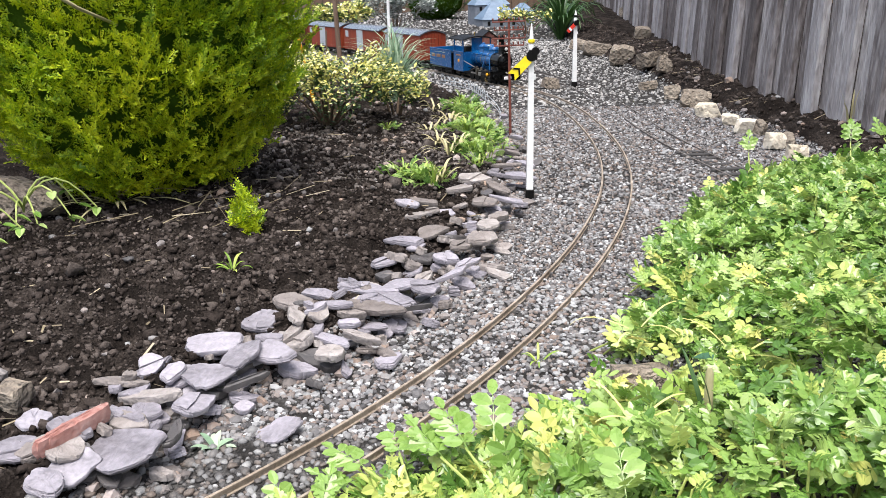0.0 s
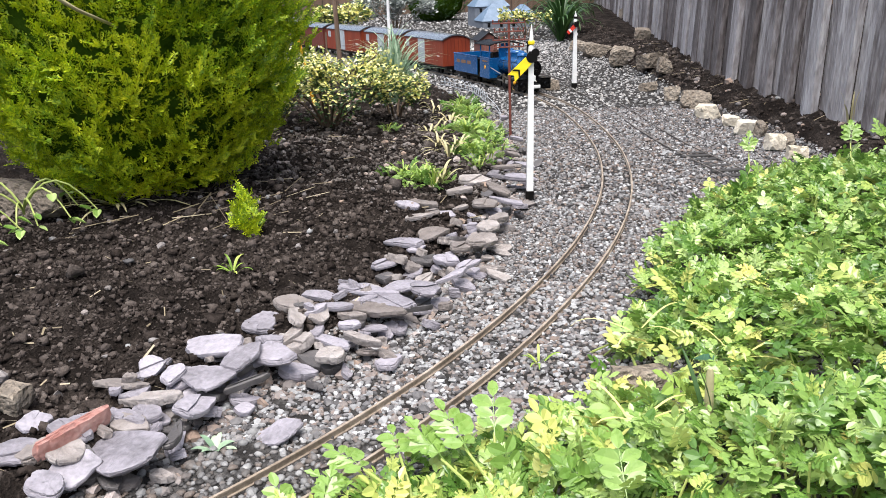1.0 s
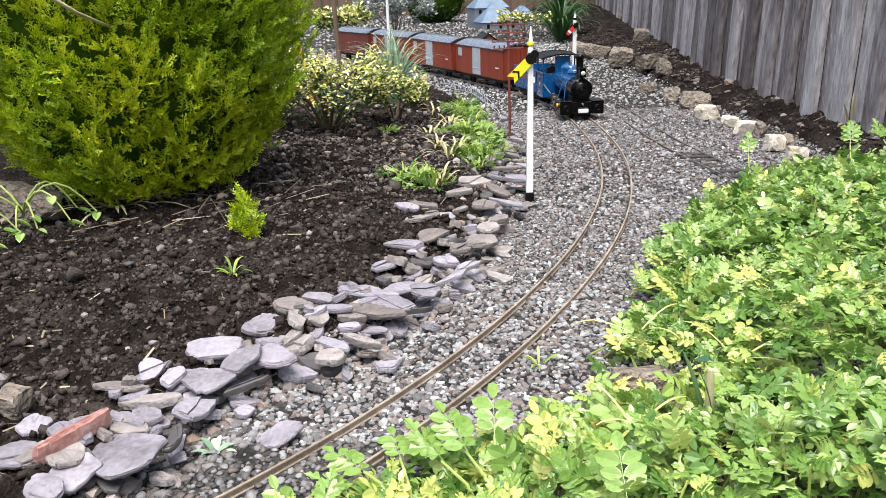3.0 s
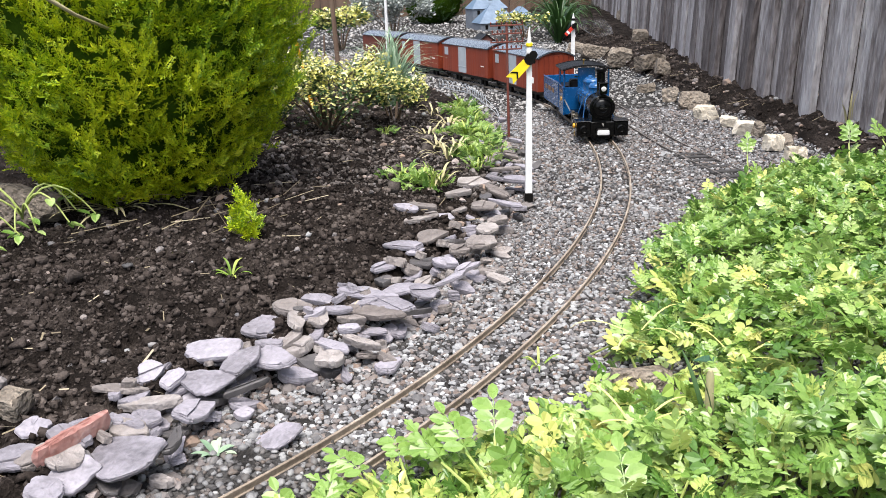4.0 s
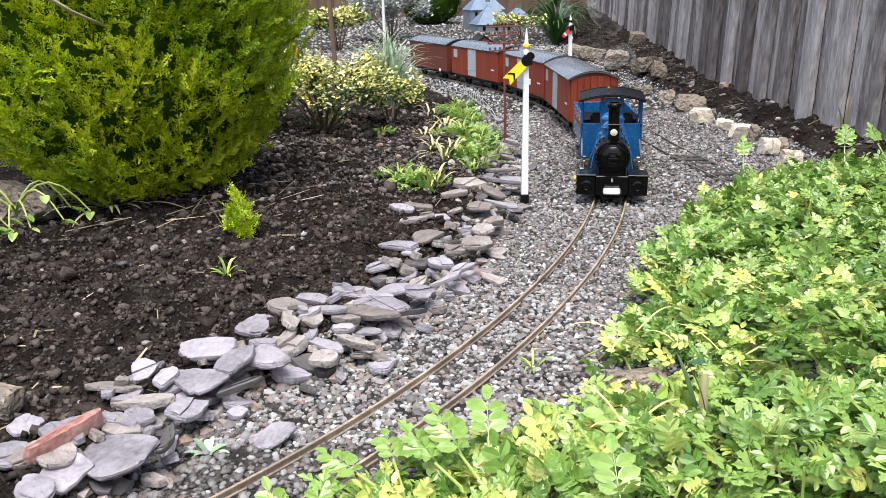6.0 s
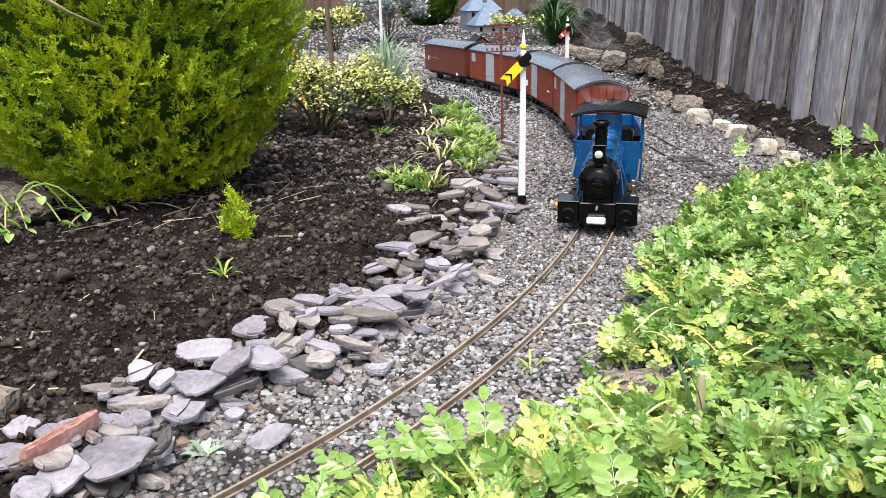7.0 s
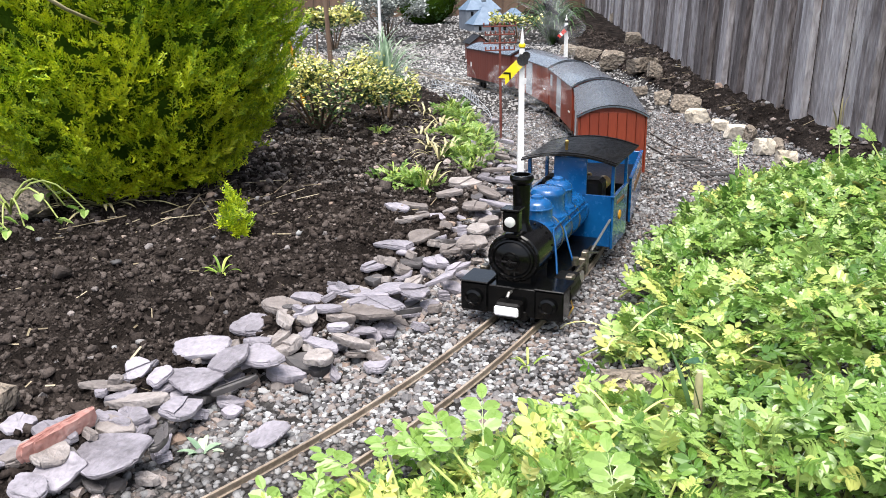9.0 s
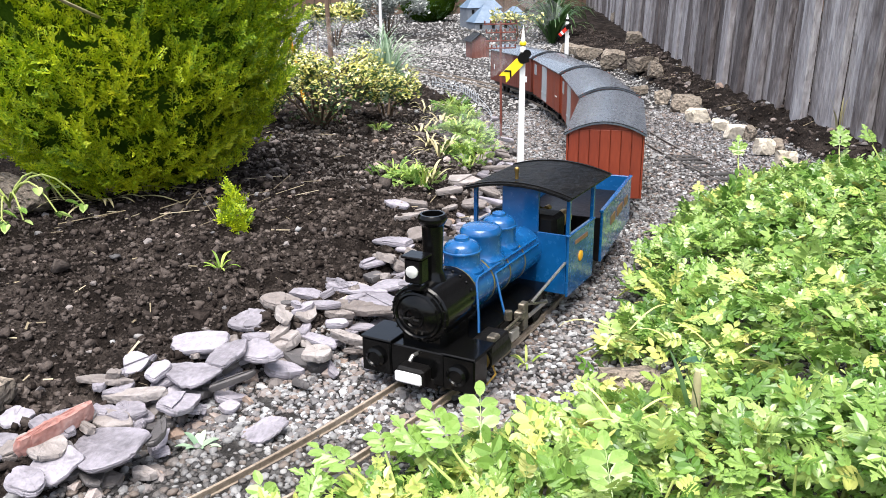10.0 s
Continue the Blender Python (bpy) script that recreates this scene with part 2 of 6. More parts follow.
def on_line(s):
    return Vector((float(np.interp(s, along, line_x)), float(np.interp(s, along, line_y)), 0))


# ---- ground ----
BED = [(-0.281, 0.398), (-0.203, 0.471), (-0.192, 0.553), (-0.159, 0.611), (-0.094, 0.653), (-0.050, 0.718), (-0.009, 0.807), (0.042, 0.920), (0.083, 1.107),
       (0.127, 1.337), (0.131, 1.606), (0.125, 1.889), (0.081, 2.264), (0.006, 2.512), (-0.084, 2.630), (-0.272, 2.875), (-0.531, 3.174), (-1.124, 3.645),
       (-4.367, 4.681), (-3.000, -0.428), (-0.500, 0.136)]
BANK = [(0.609, 4.328), (0.622, 3.381), (0.639, 2.636), (0.635, 2.289), (0.629, 1.921), (0.657, 1.703), (0.653, 1.484), (0.644, 1.201), (0.660, -0.378), (1.600, -0.389), (1.600, 8.2), (0.85, 8.2)]


def ground_z(x, y):
    x, y = np.asarray(x, float), np.asarray(y, float)
    a, b = inside(BED, x, y), inside(BANK, x, y)
    z = -0.006 + 0.0015 * lumps(x, y, 0.06)
    ka, kb = np.clip(a / 0.05, 0, 1), np.clip(b / 0.04, 0, 1)
    soil_z = 0.010 + 0.02 * np.clip(a / 0.35, 0, 1) + 0.008 * lumps(x, y, 0.11) + 0.006 * lumps(x, y, 0.035)
    soil_z = soil_z + 0.0045 * (1 - 2 * np.abs(lumps(x + 3, y, 0.022))) + 0.0042 * (1 - 2 * np.abs(lumps(x, y + 5, 0.0125)))
    bank_z = 0.015 + 0.03 * np.clip(b / 0.15, 0, 1) + 0.008 * lumps(x, y, 0.09) + 0.006 * lumps(x, y, 0.03)
    z = z * (1 - ka) + soil_z * ka
    return z * (1 - kb) + bank_z * kb


def sheet(name, xs, ys, material):
    X, Y = np.meshgrid(xs, ys)
    Z = ground_z(X, Y)
    n, w = len(ys), len(xs)
    i = np.arange(n * w).reshape(n, w)
    a, b, c, d = i[:-1, :-1].ravel(), i[:-1, 1:].ravel(), i[1:, 1:].ravel(), i[1:, :-1].ravel()
    tris = np.stack([np.stack([a, b, c], 1), np.stack([a, c, d], 1)], 1).reshape(-1, 3)
    me = soup(name, np.stack([X, Y, Z], -1), tris, material)
    return me, X, Y


def spaced(*spans):
    """Coordinates over several spans (start, end, step), the finest where the soil is rough and near."""
    return np.concatenate([np.arange(a, b - step * 0.3, step) for a, b, step in spans])


far = Shape()
far.box(-60, 60, -60, 60, -0.3, -0.03)
ob = new("ground", finish(far, "ground", SOIL))
tagged(ob, "dark garden earth reaching to the horizon", "ground", kind="structure")

me, X, Y = sheet("garden_ground", spaced((-1.9, -0.66, 0.02), (-0.66, 0.14, 0.0048), (0.14, 0.5, 0.02), (0.5, 0.86, 0.01), (0.86, 1.52, 0.03)),
                 spaced((-0.2, 0.36, 0.03), (0.36, 1.3, 0.0055), (1.3, 2.4, 0.011), (2.4, 8.02, 0.03)), SOIL)
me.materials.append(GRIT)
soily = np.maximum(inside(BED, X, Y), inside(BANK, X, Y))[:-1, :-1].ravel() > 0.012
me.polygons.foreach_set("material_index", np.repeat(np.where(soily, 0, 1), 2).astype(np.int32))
ob = new("ground", me)
tagged(ob, "dark soil beds and a grey gravel track bed", "ground", kind="structure")


# ---- track ----
def rail_profile():
    return [(-0.0016, -0.006), (0.0016, -0.006), (0.0016, -0.0052), (0.0006, -0.0046), (0.0006, -0.0018), (0.0011, -0.0014), (0.0011, 0.0), (-0.0011, 0.0),
            (-0.0011, -0.0014), (-0.0006, -0.0018), (-0.0006, -0.0046), (-0.0016, -0.0052)]


def lay_rail(path, off):
    sh = Shape()
    prof = rail_profile()
    rows = []
    for i, (x, y) in enumerate(path):
        a, b = path[max(i - 1, 0)], path[min(i + 1, len(path) - 1)]
        h = math.atan2(b[1] - a[1], b[0] - a[0])
        nx, ny = -math.sin(h), math.cos(h)
        rows.append([sh.bm.verts.new((x + nx * (off + u), y + ny * (off + u), v)) for u, v in prof])
    for a, b in zip(rows, rows[1:]):
        for i in range(len(prof)):
            sh.bm.faces.new((a[i], a[(i + 1) % len(prof)], b[(i + 1) % len(prof)], b[i]))
    return sh


RAIL_DULL = mat("dull_rail", [(0.08, 0.07, 0.063), (0.17, 0.15, 0.14)], 0.7, 0.2, 25, 400, 0.3, 0.0006)


def track(path, label, sleeper_top=-0.0075, steel=RAIL, bare=None):
    """Rails on sleepers; where bare says how far in y, the sleepers show, and past it gravel has buried them."""
    t = thing("railway_track", label, "railway track", kind="structure")
    for side in (1, -1):
        part("rail", lay_rail(path, side * GAUGE / 2), steel, t, "thin brown rail", T(0, 0, 0 if bare is None else -0.0012))
    short = finish(Shape().box(-0.006, 0.006, -0.029, 0.029, -0.009, 0.0, 0.0012), "sleeper", SLEEPER)
    tie = finish(Shape().box(-0.0055, 0.0055, -0.040, 0.040, -0.009, 0.0, 0.0012), "sleeper", SLEEPER)
    gone = 0.0
    for i in range(1, len(path)):
        gone += math.hypot(path[i][0] - path[i - 1][0], path[i][1] - path[i - 1][1])
        if gone >= 0.03:
            gone -= 0.03
            h = math.degrees(math.atan2(path[i][1] - path[i - 1][1], path[i][0] - path[i - 1][0]))
            top = sleeper_top if bare is None or path[i][1] < bare else -0.0075
            part("sleeper", tie if bare is None or top < -0.005 else short, SLEEPER, t, m=T(path[i][0], path[i][1], top - 0.0008 + 0.001 * random.random(), 0, 0, h))
    return t


def curve_path(pts, n=60):
    """A smooth path through a few plan points."""
    out = []
    p = [pts[0]] + list(pts) + [pts[-1]]
    for i in range(1, len(p) - 2):
        for k in range(n):
            t = k / n
            out.append(tuple(0.5 * (2 * p[i][j] + (p[i + 1][j] - p[i - 1][j]) * t + (2 * p[i - 1][j] - 5 * p[i][j] + 4 * p[i + 1][j] - p[i + 2][j]) * t * t
                                    + (3 * p[i][j] - p[i - 1][j] - 3 * p[i + 1][j] + p[i + 2][j]) * t ** 3) for j in (0, 1)))
    return out + [tuple(pts[-1])]


track([(float(line_x[i]), float(line_y[i])) for i in range(0, len(along), 4)], "curved narrow railway track bedded in grey gravel")
track(curve_path([(0.513, 1.064), (0.454, 1.457), (0.435, 1.718), (0.429, 2.062), (0.382, 2.507), (0.262, 2.998), (0.070, 3.489), (-0.241, 3.963)], 24),
      "siding track with dark sleepers half buried in gravel", -0.0014, RAIL_DULL, 1.50)
track(curve_path([(0.046, 2.872), (-0.037, 3.225), (-0.101, 3.744), (-0.064, 4.333), (0.085, 5.041), (0.403, 5.818)], 24),
      "branch track running off between gravel and shrubs", -0.0015, RAIL_DULL, 0.0)


# ---- weathered board fence ----
def fence():
    f = thing("fence", "weathered grey vertical board garden fence", "fence", kind="structure")
    shapes = []
    for k in range(8):
        sh = Shape()
        w, t = 0.0318, 0.005
        r = random.Random(k)
        n, cols = 22, 9
        groove = [0.0025 * (r.random() - 0.5) for _ in range(cols)]
        wave = [r.uniform(0, 6.28) for _ in range(3)]
        prev = None
        for i in range(n):
            z = -0.05 + 1.4 * i / (n - 1)
            d = 0.0022 * math.sin(5 * z + wave[0]) + 0.0012 * (r.random() - 0.5)
            e = 0.0022 * math.sin(7 * z + wave[1]) + 0.0012 * (r.random() - 0.5)
            cup = 0.003 * math.sin(3 * z + wave[2])
            row = []
            for c in range(cols):
                u = -1 + 2 * c / (cols - 1)
                row.append((u * w + (d if u < 0 else e) * abs(u), -t - 0.002 * (u + 1) + groove[c] + cup * (1 - u * u) + 0.0012 * (r.random() - 0.5), z))
            ring = [sh.bm.verts.new(c) for c in row + [(w + e, t, z), (-w + d, t - 0.004, z)]]
            m = len(ring)
            if prev:
                for j in range(m):
                    sh.bm.faces.new((prev[j], prev[(j + 1) % m], ring[(j + 1) % m], ring[j]))
            else:
                sh.bm.faces.new(ring)
            prev = ring
        sh.bm.faces.new(prev)
        shapes.append(finish(sh, "board", FENCE))
    for i in range(134):
        y = 0.40 + 0.0585 * i + 0.006 * random.random()
        x = 0.752 + 0.012 * math.sin(y * 2.2) + 0.125 * max(0, y - 2.3)
        part("board", shapes[i * 5 % 8 if i % 7 else 3], FENCE, f, m=T(x + 0.011 * (i % 2) + 0.005 * random.random(), y, 0.0 + 0.03 * random.random(), -1.8 + random.uniform(-0.8, 0.8), random.uniform(-1.2, 1.2), -90 + random.uniform(-2.5, 2.5)))
    return f


fence()


# ---- train ----
def wheel(r, width, material=SOOT, spokes=0):
    sh = Shape()
    m = T(0, 0, 0, 90)
    sh.turn([(r * 0.25, -width / 2), (r * 0.8, -width / 2), (r * 0.8, -width * 0.3), (r * 0.98, -width / 2), (r, -width * 0.2), (r * 1.12, width * 0.3), (r * 1.12, width / 2), (r * 0.3, width / 2)], m, 24)
    return finish(sh, "wheel", material)


def arch(width, rise, eave, thick, n=12):
    """The outline (y, z) of a curved roof."""
    top = [(width * (i / n - 0.5), eave + rise * (1 - (2 * i / n - 1) ** 2)) for i in range(n + 1)]
    return top + [(y * 0.985, z - thick) for y, z in reversed(top)]


def locomotive():
    o = thing("locomotive", "glossy blue and black model steam locomotive", "locomotive")
    part("frame", Shape().box(-0.27, -0.02, -0.019, 0.019, 0.012, 0.034, 0.002), SOOT, o)
    part("running_board", Shape().box(-0.19, -0.036, -0.034, 0.034, 0.036, 0.0385, 0.0006), BLACK, o)
    beam = part("buffer_beam", Shape().box(-0.034, -0.013, -0.050, -0.023, 0.011, 0.041, 0.0012).box(-0.034, -0.013, 0.023, 0.050, 0.011, 0.041, 0.0012).box(-0.046, -0.0145, -0.0235, 0.0235, 0.011, 0.0405, 0.001).box(-0.046, -0.012, -0.051, -0.022, 0.041, 0.0430, 0.0008).box(-0.046, -0.012, 0.022, 0.051, 0.041, 0.0430, 0.0008), BLACK, o, "black buffer beam")
    for y in (-0.036, 0.036):
        part("buffer", Shape().turn([(0.0085, 0), (0.0085, 0.003), (0.006, 0.0042), (0.0052, 0.003)], T(-0.013, y, 0.026, 0, 90, 0), 18), BLACK, beam)
    part("side_lamp", Shape().turn([(0.005, 0), (0.005, 0.003), (0.002, 0.004)], T(-0.030, -0.051, 0.032, 90), 14), AMBER, beam, "orange round side disc")
    part("coupling", Shape().box(-0.018, -0.003, -0.012, 0.012, 0.012, 0.028, 0.002).box(-0.03, -0.014, -0.016, 0.016, 0.006, 0.018, 0.002), SOOT, o)
    part("coupling_hook", Shape().tube([(-0.016, 0, 0.036), (-0.008, 0, 0.037), (-0.004, 0, 0.034)], 0.0016), STEEL, o)
    part("front_plate", Shape().box(-0.003, 0.0, -0.0118, 0.0118, 0.0155, 0.0255, 0.0016), WHITE, o, "blank white plate")
    ax = T(0, 0, 0.069, 0, -90, 0)
    sb = part("smokebox", Shape().turn([(0.0235, 0.0185), (0.025, 0.020), (0.025, 0.066), (0.0232, 0.067)], ax, 32).box(-0.064, -0.022, -0.019, 0.019, 0.036, 0.058, 0.003), BLACK, o, "gloss black smokebox")
    part("smokebox_door", Shape().turn([(0.0, 0.0105), (0.008, 0.0112), (0.0155, 0.0140), (0.0200, 0.0175), (0.0215, 0.0185), (0.0215, 0.0200)], ax, 32), BLACK, sb)
    part("door_ring", Shape().turn([(0.0068, 0.0113), (0.0076, 0.0100), (0.0086, 0.0098), (0.0092, 0.0125)], ax, 24, False).turn([(0.0172, 0.0155), (0.0185, 0.0143), (0.0200, 0.0150), (0.0208, 0.0180)], ax, 32, False), BLACK, sb)
    part("door_handle", Shape().tube([(-0.008, -0.007, 0.069), (-0.008, 0.007, 0.069)], 0.0011).tube([(-0.0115, 0, 0.069), (-0.006, 0, 0.069)], 0.0018), SOOT, sb)
    stud = Shape()
    for i in range(22):
        a = 2 * math.pi * i / 22
        stud.turn([(0.0013, 0), (0.0013, 0.001), (0.0006, 0.0016)], T(-0.058, 0, 0.069) @ T(0, 0, 0, math.degrees(a)) @ T(0, 0, 0.0248), 8)
    tagged(part("studs", stud, BLACK, sb), kind="stuff")
    bolt = Shape()
    for i in range(20):
        a = 2 * math.pi * i / 20
        bolt.box(-0.0195, -0.0165, 0.0232 * math.cos(a) - 0.0008, 0.0232 * math.cos(a) + 0.0008, 0.069 + 0.0232 * math.sin(a) - 0.0008, 0.069 + 0.0232 * math.sin(a) + 0.0008, 0.0004)
    part("rivets", bolt, BLACK, sb)
    bo = part("boiler", Shape().turn([(0.0228, 0.064), (0.0228, 0.196)], ax, 36), BLUE, o, "blue boiler with brown bands")
    for u in (0.068, 0.098, 0.128, 0.158):
        part("boiler_band", Shape().turn([(0.0229, u), (0.0233, u + 0.0003), (0.0233, u + 0.0018), (0.0229, u + 0.0021)], ax, 36, False), BAND, bo)
    part("chimney", Shape().turn([(0.012, 0.088), (0.009, 0.096), (0.0074, 0.101), (0.0083, 0.1385), (0.0092, 0.1395), (0.0108, 0.1425), (0.0112, 0.1440), (0.0108, 0.1462), (0.0096, 0.148), (0.0080, 0.148), (0.0072, 0.12)], T(-0.040, 0, 0), 24), BLACK, o, "tall black flared chimney")
    lamp = part("headlamp", Shape().box(-0.022, -0.0105, -0.0075, 0.0075, 0.098, 0.119, 0.0015).box(-0.024, -0.0088, -0.009, 0.009, 0.119, 0.1212, 0.0006).box(-0.02, -0.012, -0.006, 0.006, 0.0, 0.004, 0.0005, T(0, 0, 0.092)), BLACK, o, "square black headlamp")
    part("lens", Shape().turn([(0.0050, 0), (0.0050, 0.0014), (0.0040, 0.0020), (0.0, 0.0023)], T(-0.0105, 0, 0.1085, 0, 90, 0), 18), LENS, lamp, "white round lens")
    for x, r, top, nm in ((-0.085, 0.0150, 0.1135, "sand_dome"), (-0.118, 0.0175, 0.1165, "steam_dome"), (-0.152, 0.0150, 0.1165, "sand_dome")):
        rows = [(r * 1.22, 0.080), (r * 1.2, 0.0862), (r * 1.06, 0.0885), (r, 0.091), (r, top - 0.0125), (r * 1.07, top - 0.0118), (r * 1.07, top - 0.0105), (r * 0.99, top - 0.0098),
                (r * 0.95, top - 0.0066), (r * 0.80, top - 0.0040), (r * 0.55, top - 0.0022), (r * 0.42, top - 0.0016), (r * 0.40, top + 0.0008), (r * 0.25, top + 0.0022), (r * 0.05, top + 0.0026)]
        if nm == "steam_dome":
            rows = rows[:4] + [(r, top - 0.009), (r * 1.03, top - 0.0078), (r * 1.0, top - 0.0050), (r * 0.88, top - 0.0022), (r * 0.6, top - 0.0006), (r * 0.1, top)]
        part(nm, Shape().turn(rows, T(x, 0, 0), 28), BLUE, o, "blue boiler dome")
    # pipes along the boiler
    for y in (-1, 1):
        part("handrail", Shape().tube([(-0.188, y * 0.0200, 0.084), (-0.075, y * 0.0200, 0.084), (-0.068, y * 0.0225, 0.082), (-0.064, y * 0.0255, 0.070), (-0.062, y * 0.0275, 0.058), (-0.058, y * 0.030, 0.042)], 0.0011), BLUE, o)
        part("pipe", Shape().tube([(-0.188, y * 0.0225, 0.079), (-0.10, y * 0.0228, 0.079), (-0.1, y * 0.0248, 0.072), (-0.098, y * 0.029, 0.058), (-0.096, y * 0.034, 0.044)], 0.001), BLUE, o)
    # cab
    front = Shape().box(-0.198, -0.1955, -0.0185, 0.0185, 0.036, 0.131, 0.0006)
    front.box(-0.1975, -0.1955, -0.0465, 0.0465, 0.026, 0.088, 0.0006)
    part("cab_front", front, BLUE, o, "blue cab front sheet")
    for y in (-1, 1):
        sh = Shape().box(-0.262, -0.1955, y * 0.0480 - 0.0013, y * 0.0480 + 0.0013, 0.024, 0.087, 0.0006)
        sh.box(-0.2635, -0.194, y * 0.0480 - 0.002, y * 0.0480 + 0.002, 0.086, 0.0885, 0.0008)
        cs = part("cab_side", sh, BLUE, o, "blue cab side with orange lining")
        part("badge", Shape().turn([(0.0055, 0), (0.0055, 0.0008), (0.004, 0.0012)], T(-0.226, y * 0.0493, 0.058, -90 * y), 16), AMBER, cs, "small orange round badge")
        part("lettering_bar", Shape().box(-0.243, -0.211, y * 0.0496 - 0.0004, y * 0.0496 + 0.0004, 0.0745, 0.0785), FADED, cs, "faded orange bar of lettering")
        for x in (-0.198, -0.26):
            part("cab_post", Shape().box(x - 0.0018, x + 0.0018, y * 0.0470 - 0.0018, y * 0.0470 + 0.0018, 0.086, 0.129, 0.0004), BLUE, o)
    roof = Shape().prism(arch(0.106, 0.0092, 0.1275, 0.0022), -0.296, -0.184)
    rf = part("roof", roof, WET_BLACK, o, "sooty black curved cab roof")
    for x in (-0.19, -0.292):
        part("roof_rib", Shape().prism(arch(0.1068, 0.0094, 0.1285, 0.002), x - 0.0012, x + 0.0012), SOOT, rf)
    part("whistle", Shape().turn([(0.0016, 0.138), (0.0016, 0.145), (0.0023, 0.146), (0.0023, 0.149), (0.001, 0.150)], T(-0.2, -0.006, 0), 12), BRASS, rf, "small brass whistle")
    part("cab_floor", Shape().box(-0.275, -0.197, -0.047, 0.047, 0.03, 0.036, 0.001), SOOT, o)
    part("backhead", Shape().box(-0.225, -0.199, -0.034, 0.034, 0.036, 0.104, 0.004), SOOT, o)
    part("gauge_lubricator", Shape().turn([(0.004, 0.0), (0.0075, 0.001), (0.0075, 0.015), (0.004, 0.016)], T(-0.238, 0.028, 0.094, 0, 90, 0), 16), BRASS, o, "polished brass lubricator")
    part("regulator", Shape().tube([(-0.232, -0.02, 0.108), (-0.232, 0.022, 0.096)], 0.0014).turn([(0.003, 0), (0.003, 0.006)], T(-0.234, 0.01, 0.1, 0, -90, 0), 12), BRASS, o)
    # cylinders and rods
    for y in (-1, 1):
        cy = part("cylinder", Shape().turn([(0.006, -0.001), (0.0115, 0.0), (0.0115, 0.034), (0.006, 0.035)], T(-0.045, y * 0.037, 0.0255, 0, -90, 0), 20).box(-0.078, -0.046, y * 0.037 - 0.010, y * 0.037 + 0.010, 0.03, 0.0395, 0.0015), SOOT, o)
        part("cylinder_cover", Shape().turn([(0.0095, 0), (0.0095, 0.002), (0.004, 0.003)], T(-0.0445, y * 0.037, 0.0255, 0, 90, 0), 18), BRASS, cy)
        part("slide_bar", Shape().box(-0.112, -0.078, y * 0.040 - 0.0014, y * 0.040 + 0.0014, 0.030, 0.032, 0.0004).box(-0.112, -0.078, y * 0.040 - 0.0014, y * 0.040 + 0.0014, 0.020, 0.022, 0.0004), OILY, o)
        part("valve_rod", Shape().tube([(-0.08, y * 0.041, 0.036), (-0.118, y * 0.042, 0.038), (-0.125, y * 0.042, 0.03)], 0.0012).tube([(-0.118, y * 0.042, 0.046), (-0.165, y * 0.042, 0.03)], 0.0012).box(-0.122, -0.113, y * 0.0405 - 0.003, y * 0.0405 + 0.003, 0.022, 0.048, 0.0008), OILY, o)
        part("crosshead", Shape().box(-0.104, -0.090, y * 0.041 - 0.003, y * 0.041 + 0.003, 0.021, 0.031, 0.0008), STEEL, o, "bright steel crosshead")
        part("oil_box", Shape().box(-0.062, -0.052, y * 0.043 - 0.004, y * 0.043 + 0.004, 0.0385, 0.0435, 0.0012), OILY, o, "small oily brass box")
        part("drain_pipe", Shape().tube([(-0.05, y * 0.046, 0.02), (-0.05, y * 0.049, 0.012), (-0.035, y * 0.049, 0.010)], 0.0009, 6), BRASS, o)
        part("reach_rod", Shape().tube([(-0.198, y * 0.046, 0.060), (-0.125, y * 0.045, 0.046)], 0.0014), STEEL, o)
        part("bracket", Shape().box(-0.116, -0.108, y * 0.040 - 0.004, y * 0.040 + 0.004, 0.034, 0.042, 0.001).turn([(0.0035, 0), (0.0035, 0.008)], T(-0.098, y * 0.036, 0.0385), 14), OILY, o)
    return o


def tender():
    o = thing("tender", "blue open model locomotive tender holding coal", "tender")
    part("frame", Shape().box(-0.150, 0.0, -0.040, 0.040, 0.020, 0.030, 0.0015).box(-0.162, 0.012, -0.004, 0.004, 0.014, 0.022, 0.001), SOOT, o)
    for y in (-1, 1):
        sd = part("side", Shape().box(-0.148, 0.0, y * 0.047 - 0.0014, y * 0.047 + 0.0014, 0.028, 0.086, 0.0006).box(-0.150, 0.002, y * 0.047 - 0.0022, y * 0.047 + 0.0022, 0.0845, 0.0875, 0.0008), BLUE, o, "blue tender side")
        for x0, x1 in ((-0.128, -0.108), (-0.098, -0.070), (-0.06, -0.038)):
            part("lettering_bar", Shape().box(x0, x1, y * 0.0487 - 0.0004, y * 0.0487 + 0.0004, 0.058, 0.068), FADED, sd, "faded orange bar of lettering")
    part("end", Shape().box(-0.150, -0.147, -0.046, 0.046, 0.028, 0.086, 0.0006), BLUE, o)
    part("front_sheet", Shape().box(-0.004, -0.001, -0.046, 0.046, 0.028, 0.078, 0.0006), SOOT, o)
    coal = Shape().box(-0.147, -0.004, -0.045, 0.045, 0.03, 0.066)
    part("coal_space", coal, SOOT, o)
    w = wheel(0.010, 0.006)
    for x in (-0.03, -0.062, -0.10, -0.13):
        for y in (-0.023, 0.023):
            part("wheel", w, SOOT, o, m=T(x, y, 0.010, 0, 0, 0 if y > 0 else 180))
    for y in (-1, 1):
        for x in (-0.046, -0.115):
            part("bogie_frame", Shape().box(x - 0.026, x + 0.026, y * 0.033 - 0.0018, y * 0.033 + 0.0018, 0.008, 0.018, 0.001), SOOT, o)
    return o


